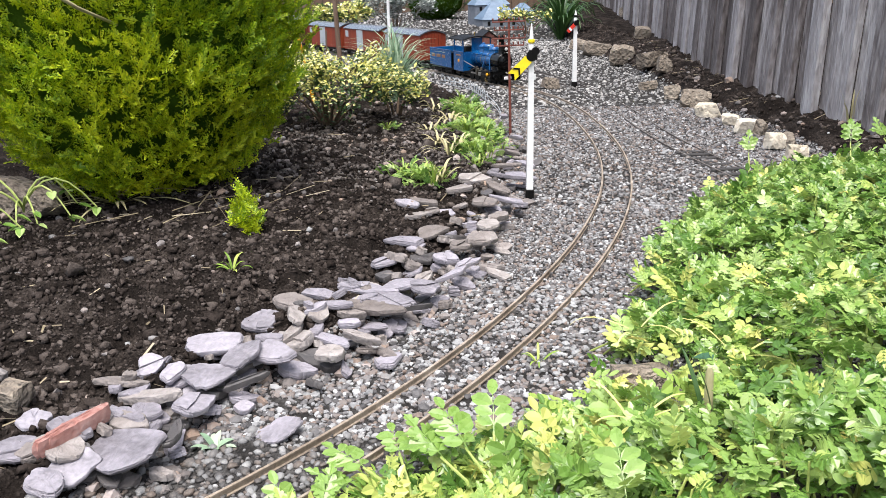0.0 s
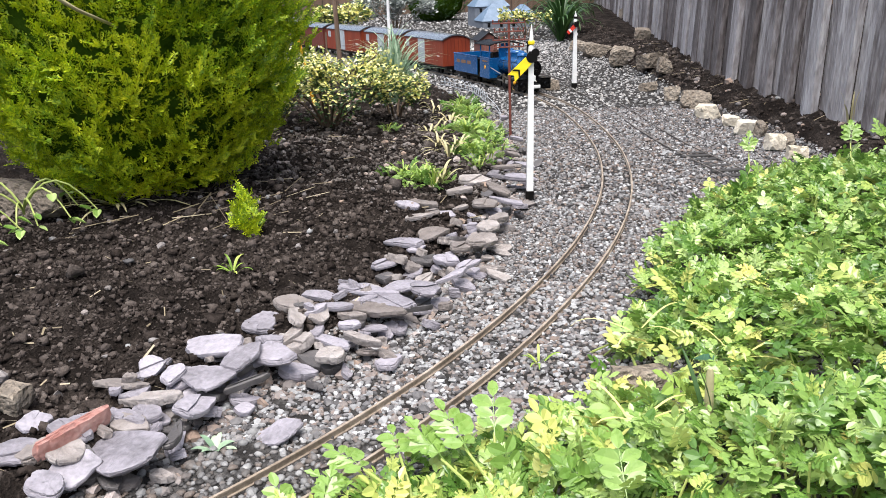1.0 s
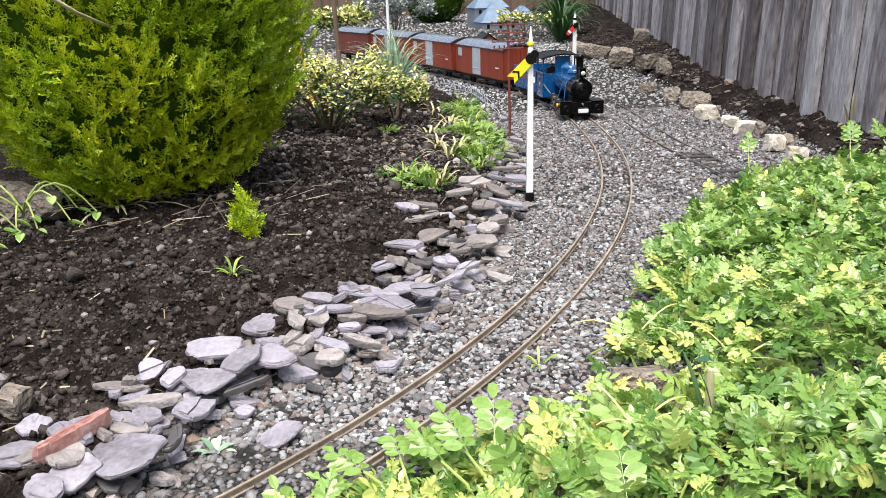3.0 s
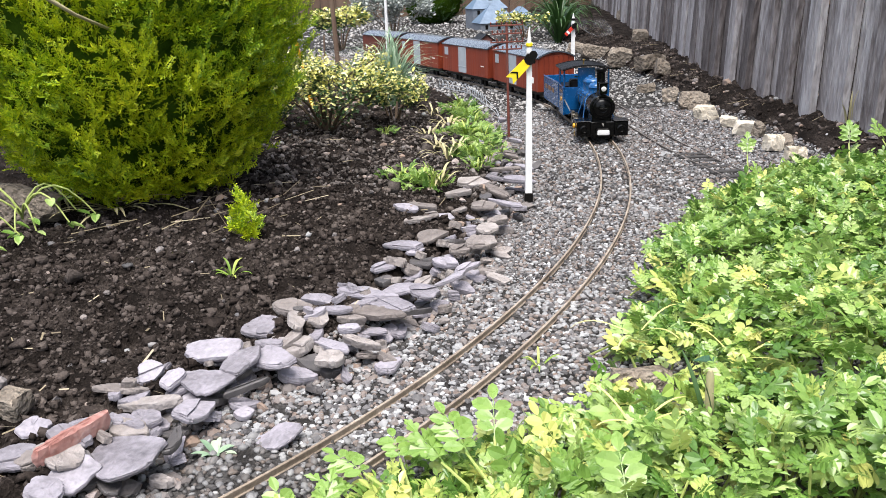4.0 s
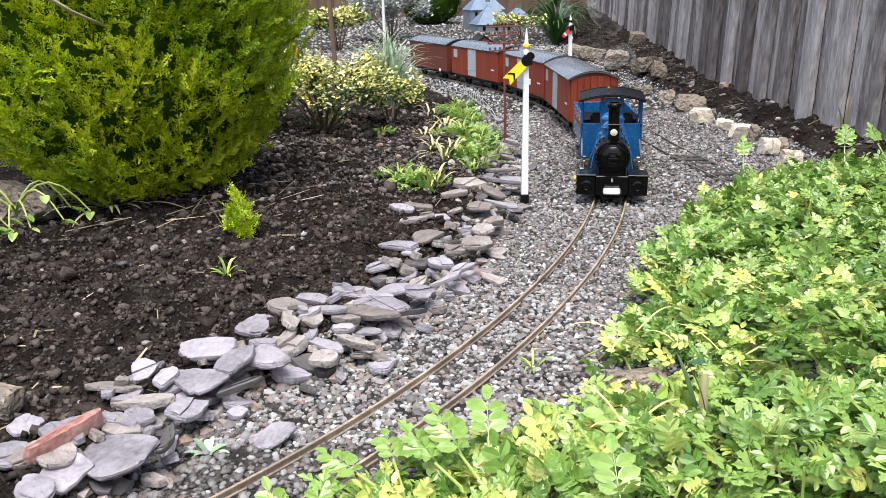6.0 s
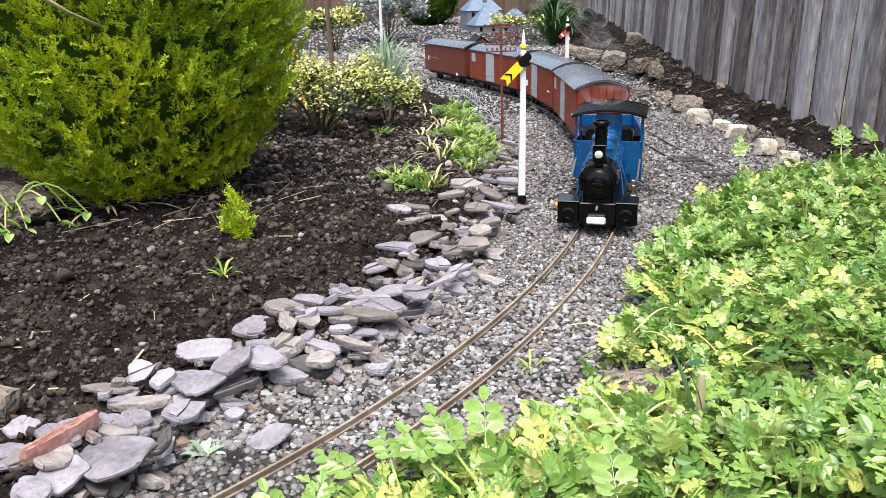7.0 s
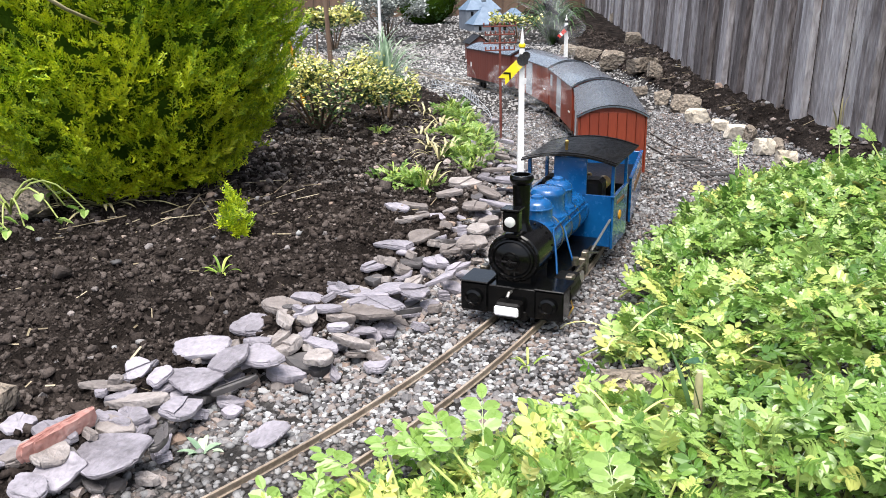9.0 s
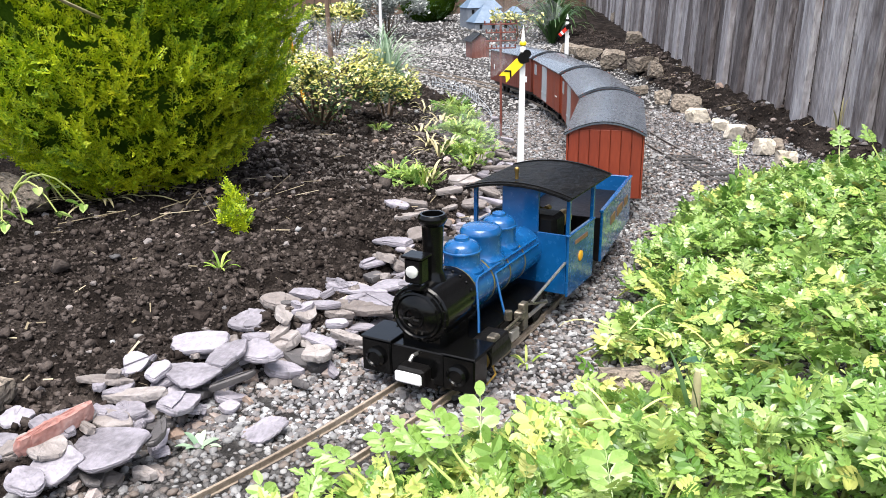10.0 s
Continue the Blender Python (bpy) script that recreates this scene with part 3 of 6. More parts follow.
def van(length, boards, red, door=True):
    """A covered goods van, its front at x = 0."""
    o = thing("goods_van", "red boarded model goods van with curved grey roof" if door else "short dull red boarded goods van with grey roof", "railway wagon", group="goods vans of the train")
    L, hw, z0, z1 = length, 0.048, 0.030, 0.115
    part("body", Shape().box(-L + 0.001, -0.001, -hw + 0.001, hw - 0.001, z0, z1 - 0.001).prism(arch(2 * hw - 0.002, 0.0138, z1 - 0.002, 0.0)[:13] + [(hw - 0.001, z1 - 0.02), (-hw + 0.001, z1 - 0.02)], -L + 0.001, -0.001), red, o)
    part("roof", Shape().prism(arch(0.1045, 0.0155, z1 - 0.001, 0.0022, 16), -L - 0.004, 0.004), ROOF_GREY, o, "grey curved roof")
    for x in (-L - 0.0035, 0.0015):
        part("roof_edge", Shape().prism(arch(0.1055, 0.0159, z1 - 0.0005, 0.003, 16), x, x + 0.002), SOOT, o)
    n = boards
    w = (L - 0.004) / n
    side_board = finish(Shape().box(-w / 2 + 0.0003, w / 2 - 0.0003, -0.0009, 0.0009, z0, z1 - 0.002, 0.0004), "board", red)
    for y in (-hw, hw):
        for i in range(n):
            part("board", side_board, red, o, m=T(-0.002 - w * (i + 0.5), y, 0))
    m_ = 7
    we = (2 * hw - 0.002) / m_
    end_board = finish(Shape().box(-0.0009, 0.0009, -we / 2 + 0.0003, we / 2 - 0.0003, z0, z1 + 0.004, 0.0004), "board", red)
    for x in (-L, 0):
        for i in range(m_):
            part("board", end_board, red, o, m=T(x, -hw + 0.001 + we * (i + 0.5), 0))
    for y in (-1, 1):
        for x in (-0.0025, -L + 0.0025):
            part("corner_post", Shape().box(x - 0.0025, x + 0.0025, y * (hw + 0.0006) - 0.0012, y * (hw + 0.0006) + 0.0012, z0, z1 - 0.001, 0.0004), red, o)
        if door:
            d = part("door", Shape().box(-L * 0.54 - 0.027, -L * 0.54 + 0.027, y * (hw + 0.0016) - 0.0012, y * (hw + 0.0016) + 0.0012, z0 + 0.003, z1 - 0.005, 0.0005), DOOR_GREY, o, "light grey sliding door")
            part("door_bar", Shape().box(-L * 0.54 - 0.028, -L * 0.54 + 0.028, y * (hw + 0.003) - 0.0006, y * (hw + 0.003) + 0.0006, 0.05, 0.0525, 0.0003), DOOR_GREY, d)
            part("door_rail", Shape().box(-L * 0.54 - 0.045, -L * 0.54 + 0.045, y * (hw + 0.002) - 0.001, y * (hw + 0.002) + 0.001, z1 - 0.005, z1 - 0.003, 0.0003), red, o)
            part("vent", Shape().box(-L + 0.016, -L + 0.042, y * (hw + 0.0012) - 0.001, y * (hw + 0.0012) + 0.001, 0.080, 0.104, 0.0004), DOOR_GREY, o, "small grey vent panel")
            part("lettering_bar", Shape().box(-0.047, -0.028, y * (hw + 0.0013) - 0.0005, y * (hw + 0.0013) + 0.0005, 0.060, 0.063), WHITE, o, "small pale lettering bar")
        else:
            part("emblem_bar", Shape().box(-L + 0.028, -L + 0.034, y * (hw + 0.0013) - 0.0005, y * (hw + 0.0013) + 0.0005, 0.062, 0.075), WHITE, o, "small pale lettering bar")
            for x in (-0.05, -0.058):
                part("lettering_bar", Shape().box(x - 0.0025, x + 0.0025, y * (hw + 0.0013) - 0.0005, y * (hw + 0.0013) + 0.0005, 0.028, 0.036), WHITE, o, "small pale lettering bar")
    part("chassis", Shape().box(-L, 0, -0.036, 0.036, 0.019, z0, 0.001).box(-L - 0.012, 0.012, -0.004, 0.004, 0.016, 0.022, 0.001), SOOT, o)
    wh = wheel(0.012, 0.006)
    for x in (-L * 0.22, -L * 0.78):
        for y in (-0.023, 0.023):
            part("wheel", wh, SOOT, o, m=T(x, y, 0.012, 0, 0, 0 if y > 0 else 180))
        for y in (-0.033, 0.033):
            part("axle_box", Shape().box(x - 0.006, x + 0.006, y - 0.003, y + 0.003, 0.006, 0.022, 0.001), SOOT, o)
    return o


def proportion(o, k):
    """Brings a vehicle built to round numbers to its true length and height."""
    for c in o.children_recursive:
        if not c.name.startswith("wheel"):
            c.data.transform(Matrix.Diagonal((*k, 1)))


loco = locomotive()
proportion(loco, (1.06, 1.0, 0.935))
loco_wheels, loco_rods = [], []
drive, small = wheel(0.0155, 0.006), wheel(0.0085, 0.005)
for x in (-0.117, -0.155, -0.193):
    for y in (-0.023, 0.023):
        ob = part("driving_wheel", drive, SOOT, loco, m=T(x, y, 0.0155))
        part("crank_pin", Shape().turn([(0.002, 0), (0.002, 0.007)], T(0.008, 0, 0, 90 if y < 0 else -90), 10), STEEL, ob)
        part("balance_weight", Shape().box(-0.0105, -0.004, -0.0035, 0.0035, -0.006, 0.006, 0.001), SOOT, ob)
        loco_wheels.append((ob, x, y))
for x in (-0.040, -0.075):
    for y in (-0.021, 0.021):
        part("bogie_wheel", small, SOOT, loco, m=T(x, y, 0.0085, 0, 0, 0 if y > 0 else 180))
for y in (-1, 1):
    ob = part("coupling_rod", Shape().box(-0.081, 0.003, y * 0.0305 - 0.001, y * 0.0305 + 0.001, -0.0022, 0.0022, 0.0006), STEEL, loco, "bright steel coupling rod")
    loco_rods.append((ob, y))
tend = tender()
for c in tend.children:
    if c.name.startswith("wheel"):
        c.matrix_basis.translation.x *= 1.13
proportion(tend, (1.13, 1.0, 0.935))
vans = [van(0.325, 20, RED_BOARD) for _ in range(3)] + [van(0.300, 18, RED_DULL, False)]


# ---- signals, poles and model buildings ----
def gz(x, y):
    return float(ground_z(np.array([x]), np.array([y]))[0])


def signal(x, y, height, arm_len, arm_mat, band_mat, post, finial, label, lean=0.0, fork=True):
    o = thing("railway_signal", label, "signal", T(x, y, -0.004, 0, lean, 0))
    body = height * 0.80
    sh = Shape()
    w0, w1 = post, post * 0.72
    a = [sh.bm.verts.new((sx * w0 / 2, sy * w0 / 2, 0.012)) for sx, sy in ((-1, -1), (1, -1), (1, 1), (-1, 1))]
    b = [sh.bm.verts.new((sx * w1 / 2, sy * w1 / 2, body)) for sx, sy in ((-1, -1), (1, -1), (1, 1), (-1, 1))]
    for i in range(4):
        sh.bm.faces.new((a[i], a[(i + 1) % 4], b[(i + 1) % 4], b[i]))
    sh.bm.faces.new(a)
    sh.bm.faces.new(b)
    part("post", sh, WHITE, o, "white square tapered post")
    part("foot", Shape().box(-w0 * 0.62, w0 * 0.62, -w0 * 0.62, w0 * 0.62, -0.01, 0.013, 0.0008), SOOT, o, "black foot of the post")
    r = w1 * 0.5
    fm = YELLOW if finial else SOOT
    part("finial_base", Shape().turn([(r, body), (r * 1.5, body + 0.002), (r * 1.5, body + 0.006), (r * 0.9, body + 0.009)], None, 14), AMBER if finial else SOOT, o)
    part("finial", Shape().turn([(r * 0.9, body + 0.008), (r * 1.25, body + 0.012), (r * 1.1, body + 0.02), (r * 0.7, body + 0.023)], None, 14), WHITE, o, "white turned finial")
    part("finial_collar", Shape().turn([(r * 0.8, body + 0.022), (r * 1.35, body + 0.024), (r * 1.35, body + 0.027), (r * 0.7, body + 0.029)], None, 14), fm, o)
    part("finial_spike", Shape().turn([(r * 0.9, body + 0.028), (r * 0.55, body + (height - body) * 0.8), (r * 0.15, height)], None, 12), WHITE, o)
    piv = T(0, -post * 0.75, body + 0.006)
    tilt = piv @ T(0, 0, 0, 0, -45, 0)
    h = arm_len * 0.16
    n = arm_len
    out = [(-0.15 * n, -h), (-n, -h * 1.1), (-n * 0.86, 0), (-n, h * 1.1), (-0.15 * n, h)] if fork else [(-0.15 * n, -h), (-n, -h), (-n, h), (-0.15 * n, h)]
    arm = Shape()
    f0 = [arm.bm.verts.new(tilt @ Vector((px, -0.0006, pz))) for px, pz in out]
    f1 = [arm.bm.verts.new(tilt @ Vector((px, 0.0006, pz))) for px, pz in out]
    for i in range(len(out)):
        arm.bm.faces.new((f0[i], f0[(i + 1) % len(out)], f1[(i + 1) % len(out)], f1[i]))
    arm.bm.faces.new(f0)
    arm.bm.faces.new(f1)
    am = part("arm", arm, arm_mat, o, "signal arm")
    if fork:
        ch = [(-n * 0.66, 0), (-n * 0.80, -h * 1.02), (-n * 0.72, -h * 1.02), (-n * 0.58, 0), (-n * 0.72, h * 1.02), (-n * 0.80, h * 1.02)]
    else:
        ch = [(-n * 0.78, -h * 1.01), (-n * 0.60, -h * 1.01), (-n * 0.60, h * 1.01), (-n * 0.78, h * 1.01)]
    st = Shape()
    g0 = [st.bm.verts.new(tilt @ Vector((px, -0.0011, pz))) for px, pz in ch]
    g1 = [st.bm.verts.new(tilt @ Vector((px, -0.0005, pz))) for px, pz in ch]
    for i in range(len(ch)):
        st.bm.faces.new((g0[i], g0[(i + 1) % len(ch)], g1[(i + 1) % len(ch)], g1[i]))
    st.bm.faces.new(g0)
    st.bm.faces.new(g1)
    part("stripe", st, band_mat, am, "painted stripe")
    part("spectacle", Shape().turn([(h * 1.2, -0.001), (h * 1.2, 0.001)], piv @ T(0, 0, 0, 90), 16).turn([(h * 0.9, -0.0015), (h * 0.9, 0.0015)], piv @ T(0.005, 0, 0.006, 90), 14).box(-0.004, 0.008, 0.0, post * 0.7, -0.006, 0.008, 0.001, piv), SOOT, o, "black spectacle plate and bearing")
    part("bracket", Shape().box(-0.001, 0.003, -0.002, 0.002, body * 0.86, body * 0.90, 0.0005, T(r, 0, 0)), WHITE, o)
    return o


signal(0.129, 1.193, 0.248, 0.040, YELLOW, SOOT, 0.0098, True, "tall white signal post with yellow fishtail arm", 0.3)
signal(0.391, 2.446, 0.212, 0.032, RED, WHITE, 0.0125, False, "white signal post with small red arm", 0.0, False)


def telegraph(x, y, h):
    o = thing("telegraph_pole", "rusty red model telegraph pole with cross arms", "telegraph pole", T(x, y, -0.006, 0, -0.8, 0))
    part("pole", Shape().turn([(0.0028, 0), (0.0024, h)], None, 10), RUST, o)
    for i, z in enumerate((0.005, 0.021, 0.037, 0.051)):
        w = 0.033 - 0.003 * (i % 2)
        a = part("cross_arm", Shape().box(-w, w, -0.0028, -0.0006, h - z - 0.0014, h - z + 0.0014, 0.0004), RUST, o)
        for k in (-0.95, -0.6, -0.28, 0.28, 0.6, 0.95):
            part("insulator", Shape().turn([(0.0008, 0), (0.0016, 0.002), (0.0016, 0.005), (0.0006, 0.0062)], T(k * w, -0.0017, h - z + 0.0012), 8), RUST, a)
    return o


telegraph(0.144, 1.703, 0.231)


def pyramid(sh, x0, x1, y0, y1, z0, z1, over=0.006):
    b = [sh.bm.verts.new(c) for c in ((x0 - over, y0 - over, z0), (x1 + over, y0 - over, z0), (x1 + over, y1 + over, z0), (x0 - over, y1 + over, z0))]
    lx = (x1 - x0) * 0.35
    my = (y0 + y1) / 2
    r = [sh.bm.verts.new((x0 + lx, my, z1)), sh.bm.verts.new((x1 - lx, my, z1))]
    sh.bm.faces.new((b[0], b[1], r[1], r[0]))
    sh.bm.faces.new((b[1], b[2], r[1]))
    sh.bm.faces.new((b[2], b[3], r[0], r[1]))
    sh.bm.faces.new((b[3], b[0], r[0]))
    sh.bm.faces.new(b)


def station(x, y):
    o = thing("model_house", "grey-blue hip-roofed model building beside the line", "model building", T(x, y, 0.0, 0, 0, 12))
    for x0, x1, y0, y1, z, zt in ((-0.13, 0.11, 0.0, 0.20, 0.04, 0.145), (-0.11, 0.12, 0.26, 0.46, 0.12, 0.22), (0.12, 0.22, 0.06, 0.22, 0.08, 0.13)):
        w = part("wall", Shape().box(x0, x1, y0, y1, -0.02, z, 0.002), MODEL_WALL, o)
        for k in range(3):
            cx = x0 + (x1 - x0) * (k + 0.5) / 3
            part("window", Shape().box(cx - 0.009, cx + 0.009, y0 - 0.002, y0 + 0.003, z - 0.036, z - 0.010, 0.001), SOOT, w)
        rf = Shape()
        pyramid(rf, x0, x1, y0, y1, z, zt)
        part("roof", rf, MODEL_ROOF, o, "blue-grey slate hip roof", smooth=0)
    part("chimney", Shape().box(-0.01, 0.015, 0.235, 0.26, 0.17, 0.222, 0.002), MODEL_WALL, o)
    part("gable_vent", Shape().box(-0.012, 0.012, -0.004, 0.0, 0.052, 0.066, 0.001), WHITE, o)
    return o


station(0.41, 5.4)


HUT_BOARD = mat("red_brown_board", [(0.09, 0.028, 0.02), (0.17, 0.065, 0.05), (0.24, 0.12, 0.10)], 0.8, 0, 20, 140, 0.3, 0.001, "object", 0.3, (3, 3, 0.4))


def hut(x, y, rz):
    o = thing("lineside_hut", "small brown boarded hut with dark gable roof", "model hut", T(x, y, -0.006, 0, 0, rz))
    n = 6
    part("wall", Shape().box(-0.036, 0.036, -0.045, 0.045, 0, 0.068).prism([(-0.045, 0.066), (0.045, 0.066), (0.0, 0.094)], -0.036, 0.036, T(0, 0, 0, 0, 0, 90) @ Matrix.Diagonal((1.25, 0.8, 1, 1))), HUT_BOARD, o)
    bd = finish(Shape().box(-0.0056, 0.0056, -0.001, 0.001, 0.0, 0.072, 0.0004), "board", HUT_BOARD)
    for i in range(n):
        part("board", bd, HUT_BOARD, o, m=T(-0.030 + 0.012 * i, -0.046, 0))
    for s in (-1, 1):
        part("roof", Shape().box(-0.003, 0.056, -0.052, 0.052, -0.0015, 0.0015, 0.0006, T(0, 0, 0.0975, 0, 0, 0) @ Matrix.Diagonal((s, 1, 1, 1)) @ T(0, 0, 0, 0, 36, 0)), SOOT, o)
    return o


hut(0.197, 3.544, 14)


def stake(name, label, x, y, h, r, material, lean=(0, 0)):
    sh = Shape()
    sh.tube([(0, 0, -0.03), (lean[0] * 0.5, lean[1] * 0.5, h * 0.5), (lean[0], lean[1], h)], r, 8, r * 0.85)
    o = thing(name, label, "stake", T(x, y, gz(x, y)))
    part("shaft", sh, material, o)
    return o


stake("garden_stake", "thin brown wooden stake in the bed", -0.369, 3.225, 0.357, 0.0095, BROWN_WOOD, (-0.012, 0))
stake("garden_stake", "pale thin stake standing in the bed", -0.171, 3.064, 0.351, 0.0058, WHITE, (0.0, 0.0))
stake("garden_cane", "slim tan cane in the bed", -0.416, 3.196, 0.131, 0.0036, BROWN_WOOD, (0.004, 0))
stake("garden_cane", "short orange plastic stick leaning from bush", -0.283, 1.934, 0.150, 0.0045, AMBER, (-0.03, 0))


def wire_edging():
    o = thing("wire_edging", "low looped green-grey wire border edging", "garden edging")
    pts = curve_path([(0.006, 2.590), (0.083, 2.428), (0.114, 2.246), (0.138, 2.042), (0.139, 1.902), (0.108, 1.808)], 30)
    for zt in (0.006, 0.020):
        part("wire", Shape().tube([(px, py, gz(px, py) + zt * (0.6 + 0.4 * math.sin(i * 0.09))) for i, (px, py) in enumerate(pts[::3])], 0.0007, 5), DOOR_GREY, o)
    for i in range(0, 66, 5):
        (ax, ay), (bx, by) = pts[i], pts[min(i + 8, len(pts) - 1)]
        hh = 0.026
        lp = [(ax + (bx - ax) * k / 8, ay + (by - ay) * k / 8, -0.004 + hh * math.sin(math.pi * k / 8) ** 0.6) for k in range(9)]
        part("hoop", Shape().tube(lp, 0.0007, 5), DOOR_GREY, o)
    return o


wire_edging()

# ---- stones ----
SANDSTONE_PALE = mat("pale_sandstone", [(0.34, 0.28, 0.20), (0.58, 0.51, 0.41), (0.74, 0.69, 0.60)], 0.9, 0, 22, 150, 0.9, 0.005, "object", 0.3)


def slab(sh, out, z0, z1, rnd):
    """One split layer: an outline with a broken edge and a nearly flat top."""
    n = len(out)
    t = z1 - z0
    rings = []
    for f, k in ((0.0, 0.93), (0.45, 1.0), (0.86, 0.985), (1.0, 0.955)):
        rings.append([sh.bm.verts.new((px * k * rnd.uniform(0.975, 1.025), py * k * rnd.uniform(0.975, 1.025), z0 + t * f + t * rnd.uniform(-0.05, 0.05))) for px, py in out])
    rings.append([sh.bm.verts.new((px * 0.5, py * 0.5, z1 + t * rnd.uniform(-0.07, 0.1))) for px, py in out])
    for a, b in zip(rings, rings[1:]):
        for i in range(n):
            sh.bm.faces.new((a[i], a[(i + 1) % n], b[(i + 1) % n], b[i]))
    sh.bm.faces.new(rings[0])
    c = sh.bm.verts.new((0, 0, z1 + t * rnd.uniform(-0.05, 0.1)))
    for i in range(n):
        sh.bm.faces.new((rings[-1][i], rings[-1][(i + 1) % n], c))


def slate(x, y, z, l, w, t, rz, material, label="", tilt=9.0, rnd=random.Random(5)):
    n = rnd.choice((5, 5, 6, 6, 7, 8))
    sh = Shape()
    corners = []
    for i in range(n):
        a = 2 * math.pi * (i + rnd.uniform(-0.33, 0.33)) / n
        k = rnd.uniform(0.85, 1.36)
        corners.append((l / 2 * math.cos(a) * k, w / 2 * math.sin(a) * k))
    # broken edges between the corners
    out = []
    for i in range(n):
        (ax, ay), (bx, by) = corners[i], corners[(i + 1) % n]
        for f in (0.0, 0.1, rnd.uniform(0.28, 0.42), rnd.uniform(0.58, 0.72), 0.9):
            k = 0.93 if f == 0 else 1.0 if f in (0.1, 0.9) else rnd.uniform(0.95, 1.09)
            out.append(((ax + (bx - ax) * f) * k, (ay + (by - ay) * f) * k))
    t = t * rnd.uniform(0.9, 1.4)
    slab(sh, out, -t / 2, t / 2, rnd)
    # a second layer left on part of the top
    if rnd.random() < 0.35:
        d, cut = rnd.uniform(0, 6.28), rnd.uniform(-0.12, 0.2)
        c, s = math.cos(d), math.sin(d)
        half = []
        for px, py in out:
            over = max((px / l * c + py / w * s) - cut, 0)
            half.append(((px - over * c * l) * 0.93, (py - over * s * w) * 0.93))
        slab(sh, half, t * 0.42, t * rnd.uniform(0.7, 0.95), rnd)
    me = finish(sh, "slate", material, 22)
    zz = max(gz(x, y) + t * 0.55 + 0.003, z + 0.002)
    names = {"slate": "flat lilac-grey slate laid along the bed edge", "dark_slate": "thin dark wet sliver of slate in gravel",
             "red_slate": "long red slate leaning on grey slates", "tan_stone": "brownish-grey flat stone along the bed edge"}
    return thing("slate", label or names[material.name], "stone", T(x, y, zz, rnd.uniform(-tilt, tilt) + 7, rnd.uniform(-tilt, tilt), rz), "slate edging stones", data=me)


slate(-0.290, 0.492, 0.012, 0.030, 0.029, 0.004, -2, SLATE)
slate(-0.241, 0.469, 0.012, 0.039, 0.031, 0.004, 12, SLATE)
slate(-0.247, 0.445, 0.017, 0.025, 0.024, 0.004, 75, SLATE)
slate(-0.219, 0.492, 0.012, 0.066, 0.042, 0.004, -35, SLATE)
slate(-0.251, 0.502, 0.022, 0.056, 0.009, 0.009, 68, SLATE_RED)
slate(-0.225, 0.529, 0.012, 0.035, 0.021, 0.005, -17, SLATE_TAN)
slate(-0.290, 0.523, 0.012, 0.024, 0.020, 0.004, 18, SLATE)
slate(-0.185, 0.550, 0.012, 0.036, 0.026, 0.004, 73, SLATE)
slate(-0.218, 0.559, 0.015, 0.046, 0.013, 0.005, -6, SLATE_TAN)
slate(-0.211, 0.589, 0.020, 0.020, 0.025, 0.004, -3, SLATE)
slate(-0.185, 0.586, 0.018, 0.042, 0.037, 0.004, -3, SLATE)
slate(-0.235, 0.598, 0.012, 0.041, 0.013, 0.004, 46, SLATE)
slate(-0.188, 0.510, 0.012, 0.040, 0.008, 0.004, 90, SLATE_DARK)
slate(-0.190, 0.641, 0.020, 0.051, 0.032, 0.004, -15, SLATE)
slate(-0.162, 0.611, 0.023, 0.038, 0.027, 0.004, 53, SLATE)
slate(-0.142, 0.627, 0.018, 0.045, 0.029, 0.004, -55, SLATE)
slate(-0.163, 0.694, 0.015, 0.032, 0.027, 0.004, 22, SLATE)
slate(-0.140, 0.718, 0.012, 0.033, 0.024, 0.005, -4, SLATE_TAN)
slate(-0.134, 0.667, 0.015, 0.048, 0.014, 0.005, 63, SLATE_TAN)
slate(-0.103, 0.718, 0.017, 0.037, 0.014, 0.004, -5, SLATE)
slate(-0.085, 0.681, 0.018, 0.023, 0.013, 0.004, -5, SLATE)
slate(-0.099, 0.660, 0.012, 0.049, 0.014, 0.004, -49, SLATE)
slate(-0.095, 0.633, 0.012, 0.026, 0.020, 0.005, -5, SLATE_TAN)
slate(-0.075, 0.766, 0.017, 0.059, 0.025, 0.004, -33, SLATE)
slate(-0.066, 0.726, 0.014, 0.074, 0.021, 0.005, -31, SLATE_TAN)
slate(-0.042, 0.777, 0.018, 0.039, 0.021, 0.004, 29, SLATE)
slate(-0.019, 0.774, 0.015, 0.030, 0.028, 0.004, 34, SLATE)
slate(-0.051, 0.741, 0.017, 0.061, 0.024, 0.004, -48, SLATE)
slate(-0.157, 0.584, 0.012, 0.040, 0.005, 0.004, 28, SLATE_DARK)
slate(-0.026, 0.722, 0.015, 0.041, 0.003, 0.004, 27, SLATE_DARK)
slate(-0.072, 0.663, 0.012, 0.035, 0.008, 0.005, -21, SLATE_TAN)
slate(-0.041, 0.906, 0.015, 0.047, 0.020, 0.004, -18, SLATE)
slate(-0.012, 0.942, 0.017, 0.048, 0.030, 0.005, -5, SLATE_TAN)
slate(0.002, 1.036, 0.017, 0.039, 0.017, 0.004, -5, SLATE)
slate(-0.046, 1.060, 0.014, 0.035, 0.018, 0.004, -20, SLATE)
slate(0.003, 0.863, 0.015, 0.031, 0.015, 0.004, -6, SLATE)
slate(0.022, 0.906, 0.014, 0.042, 0.019, 0.005, 60, SLATE_TAN)
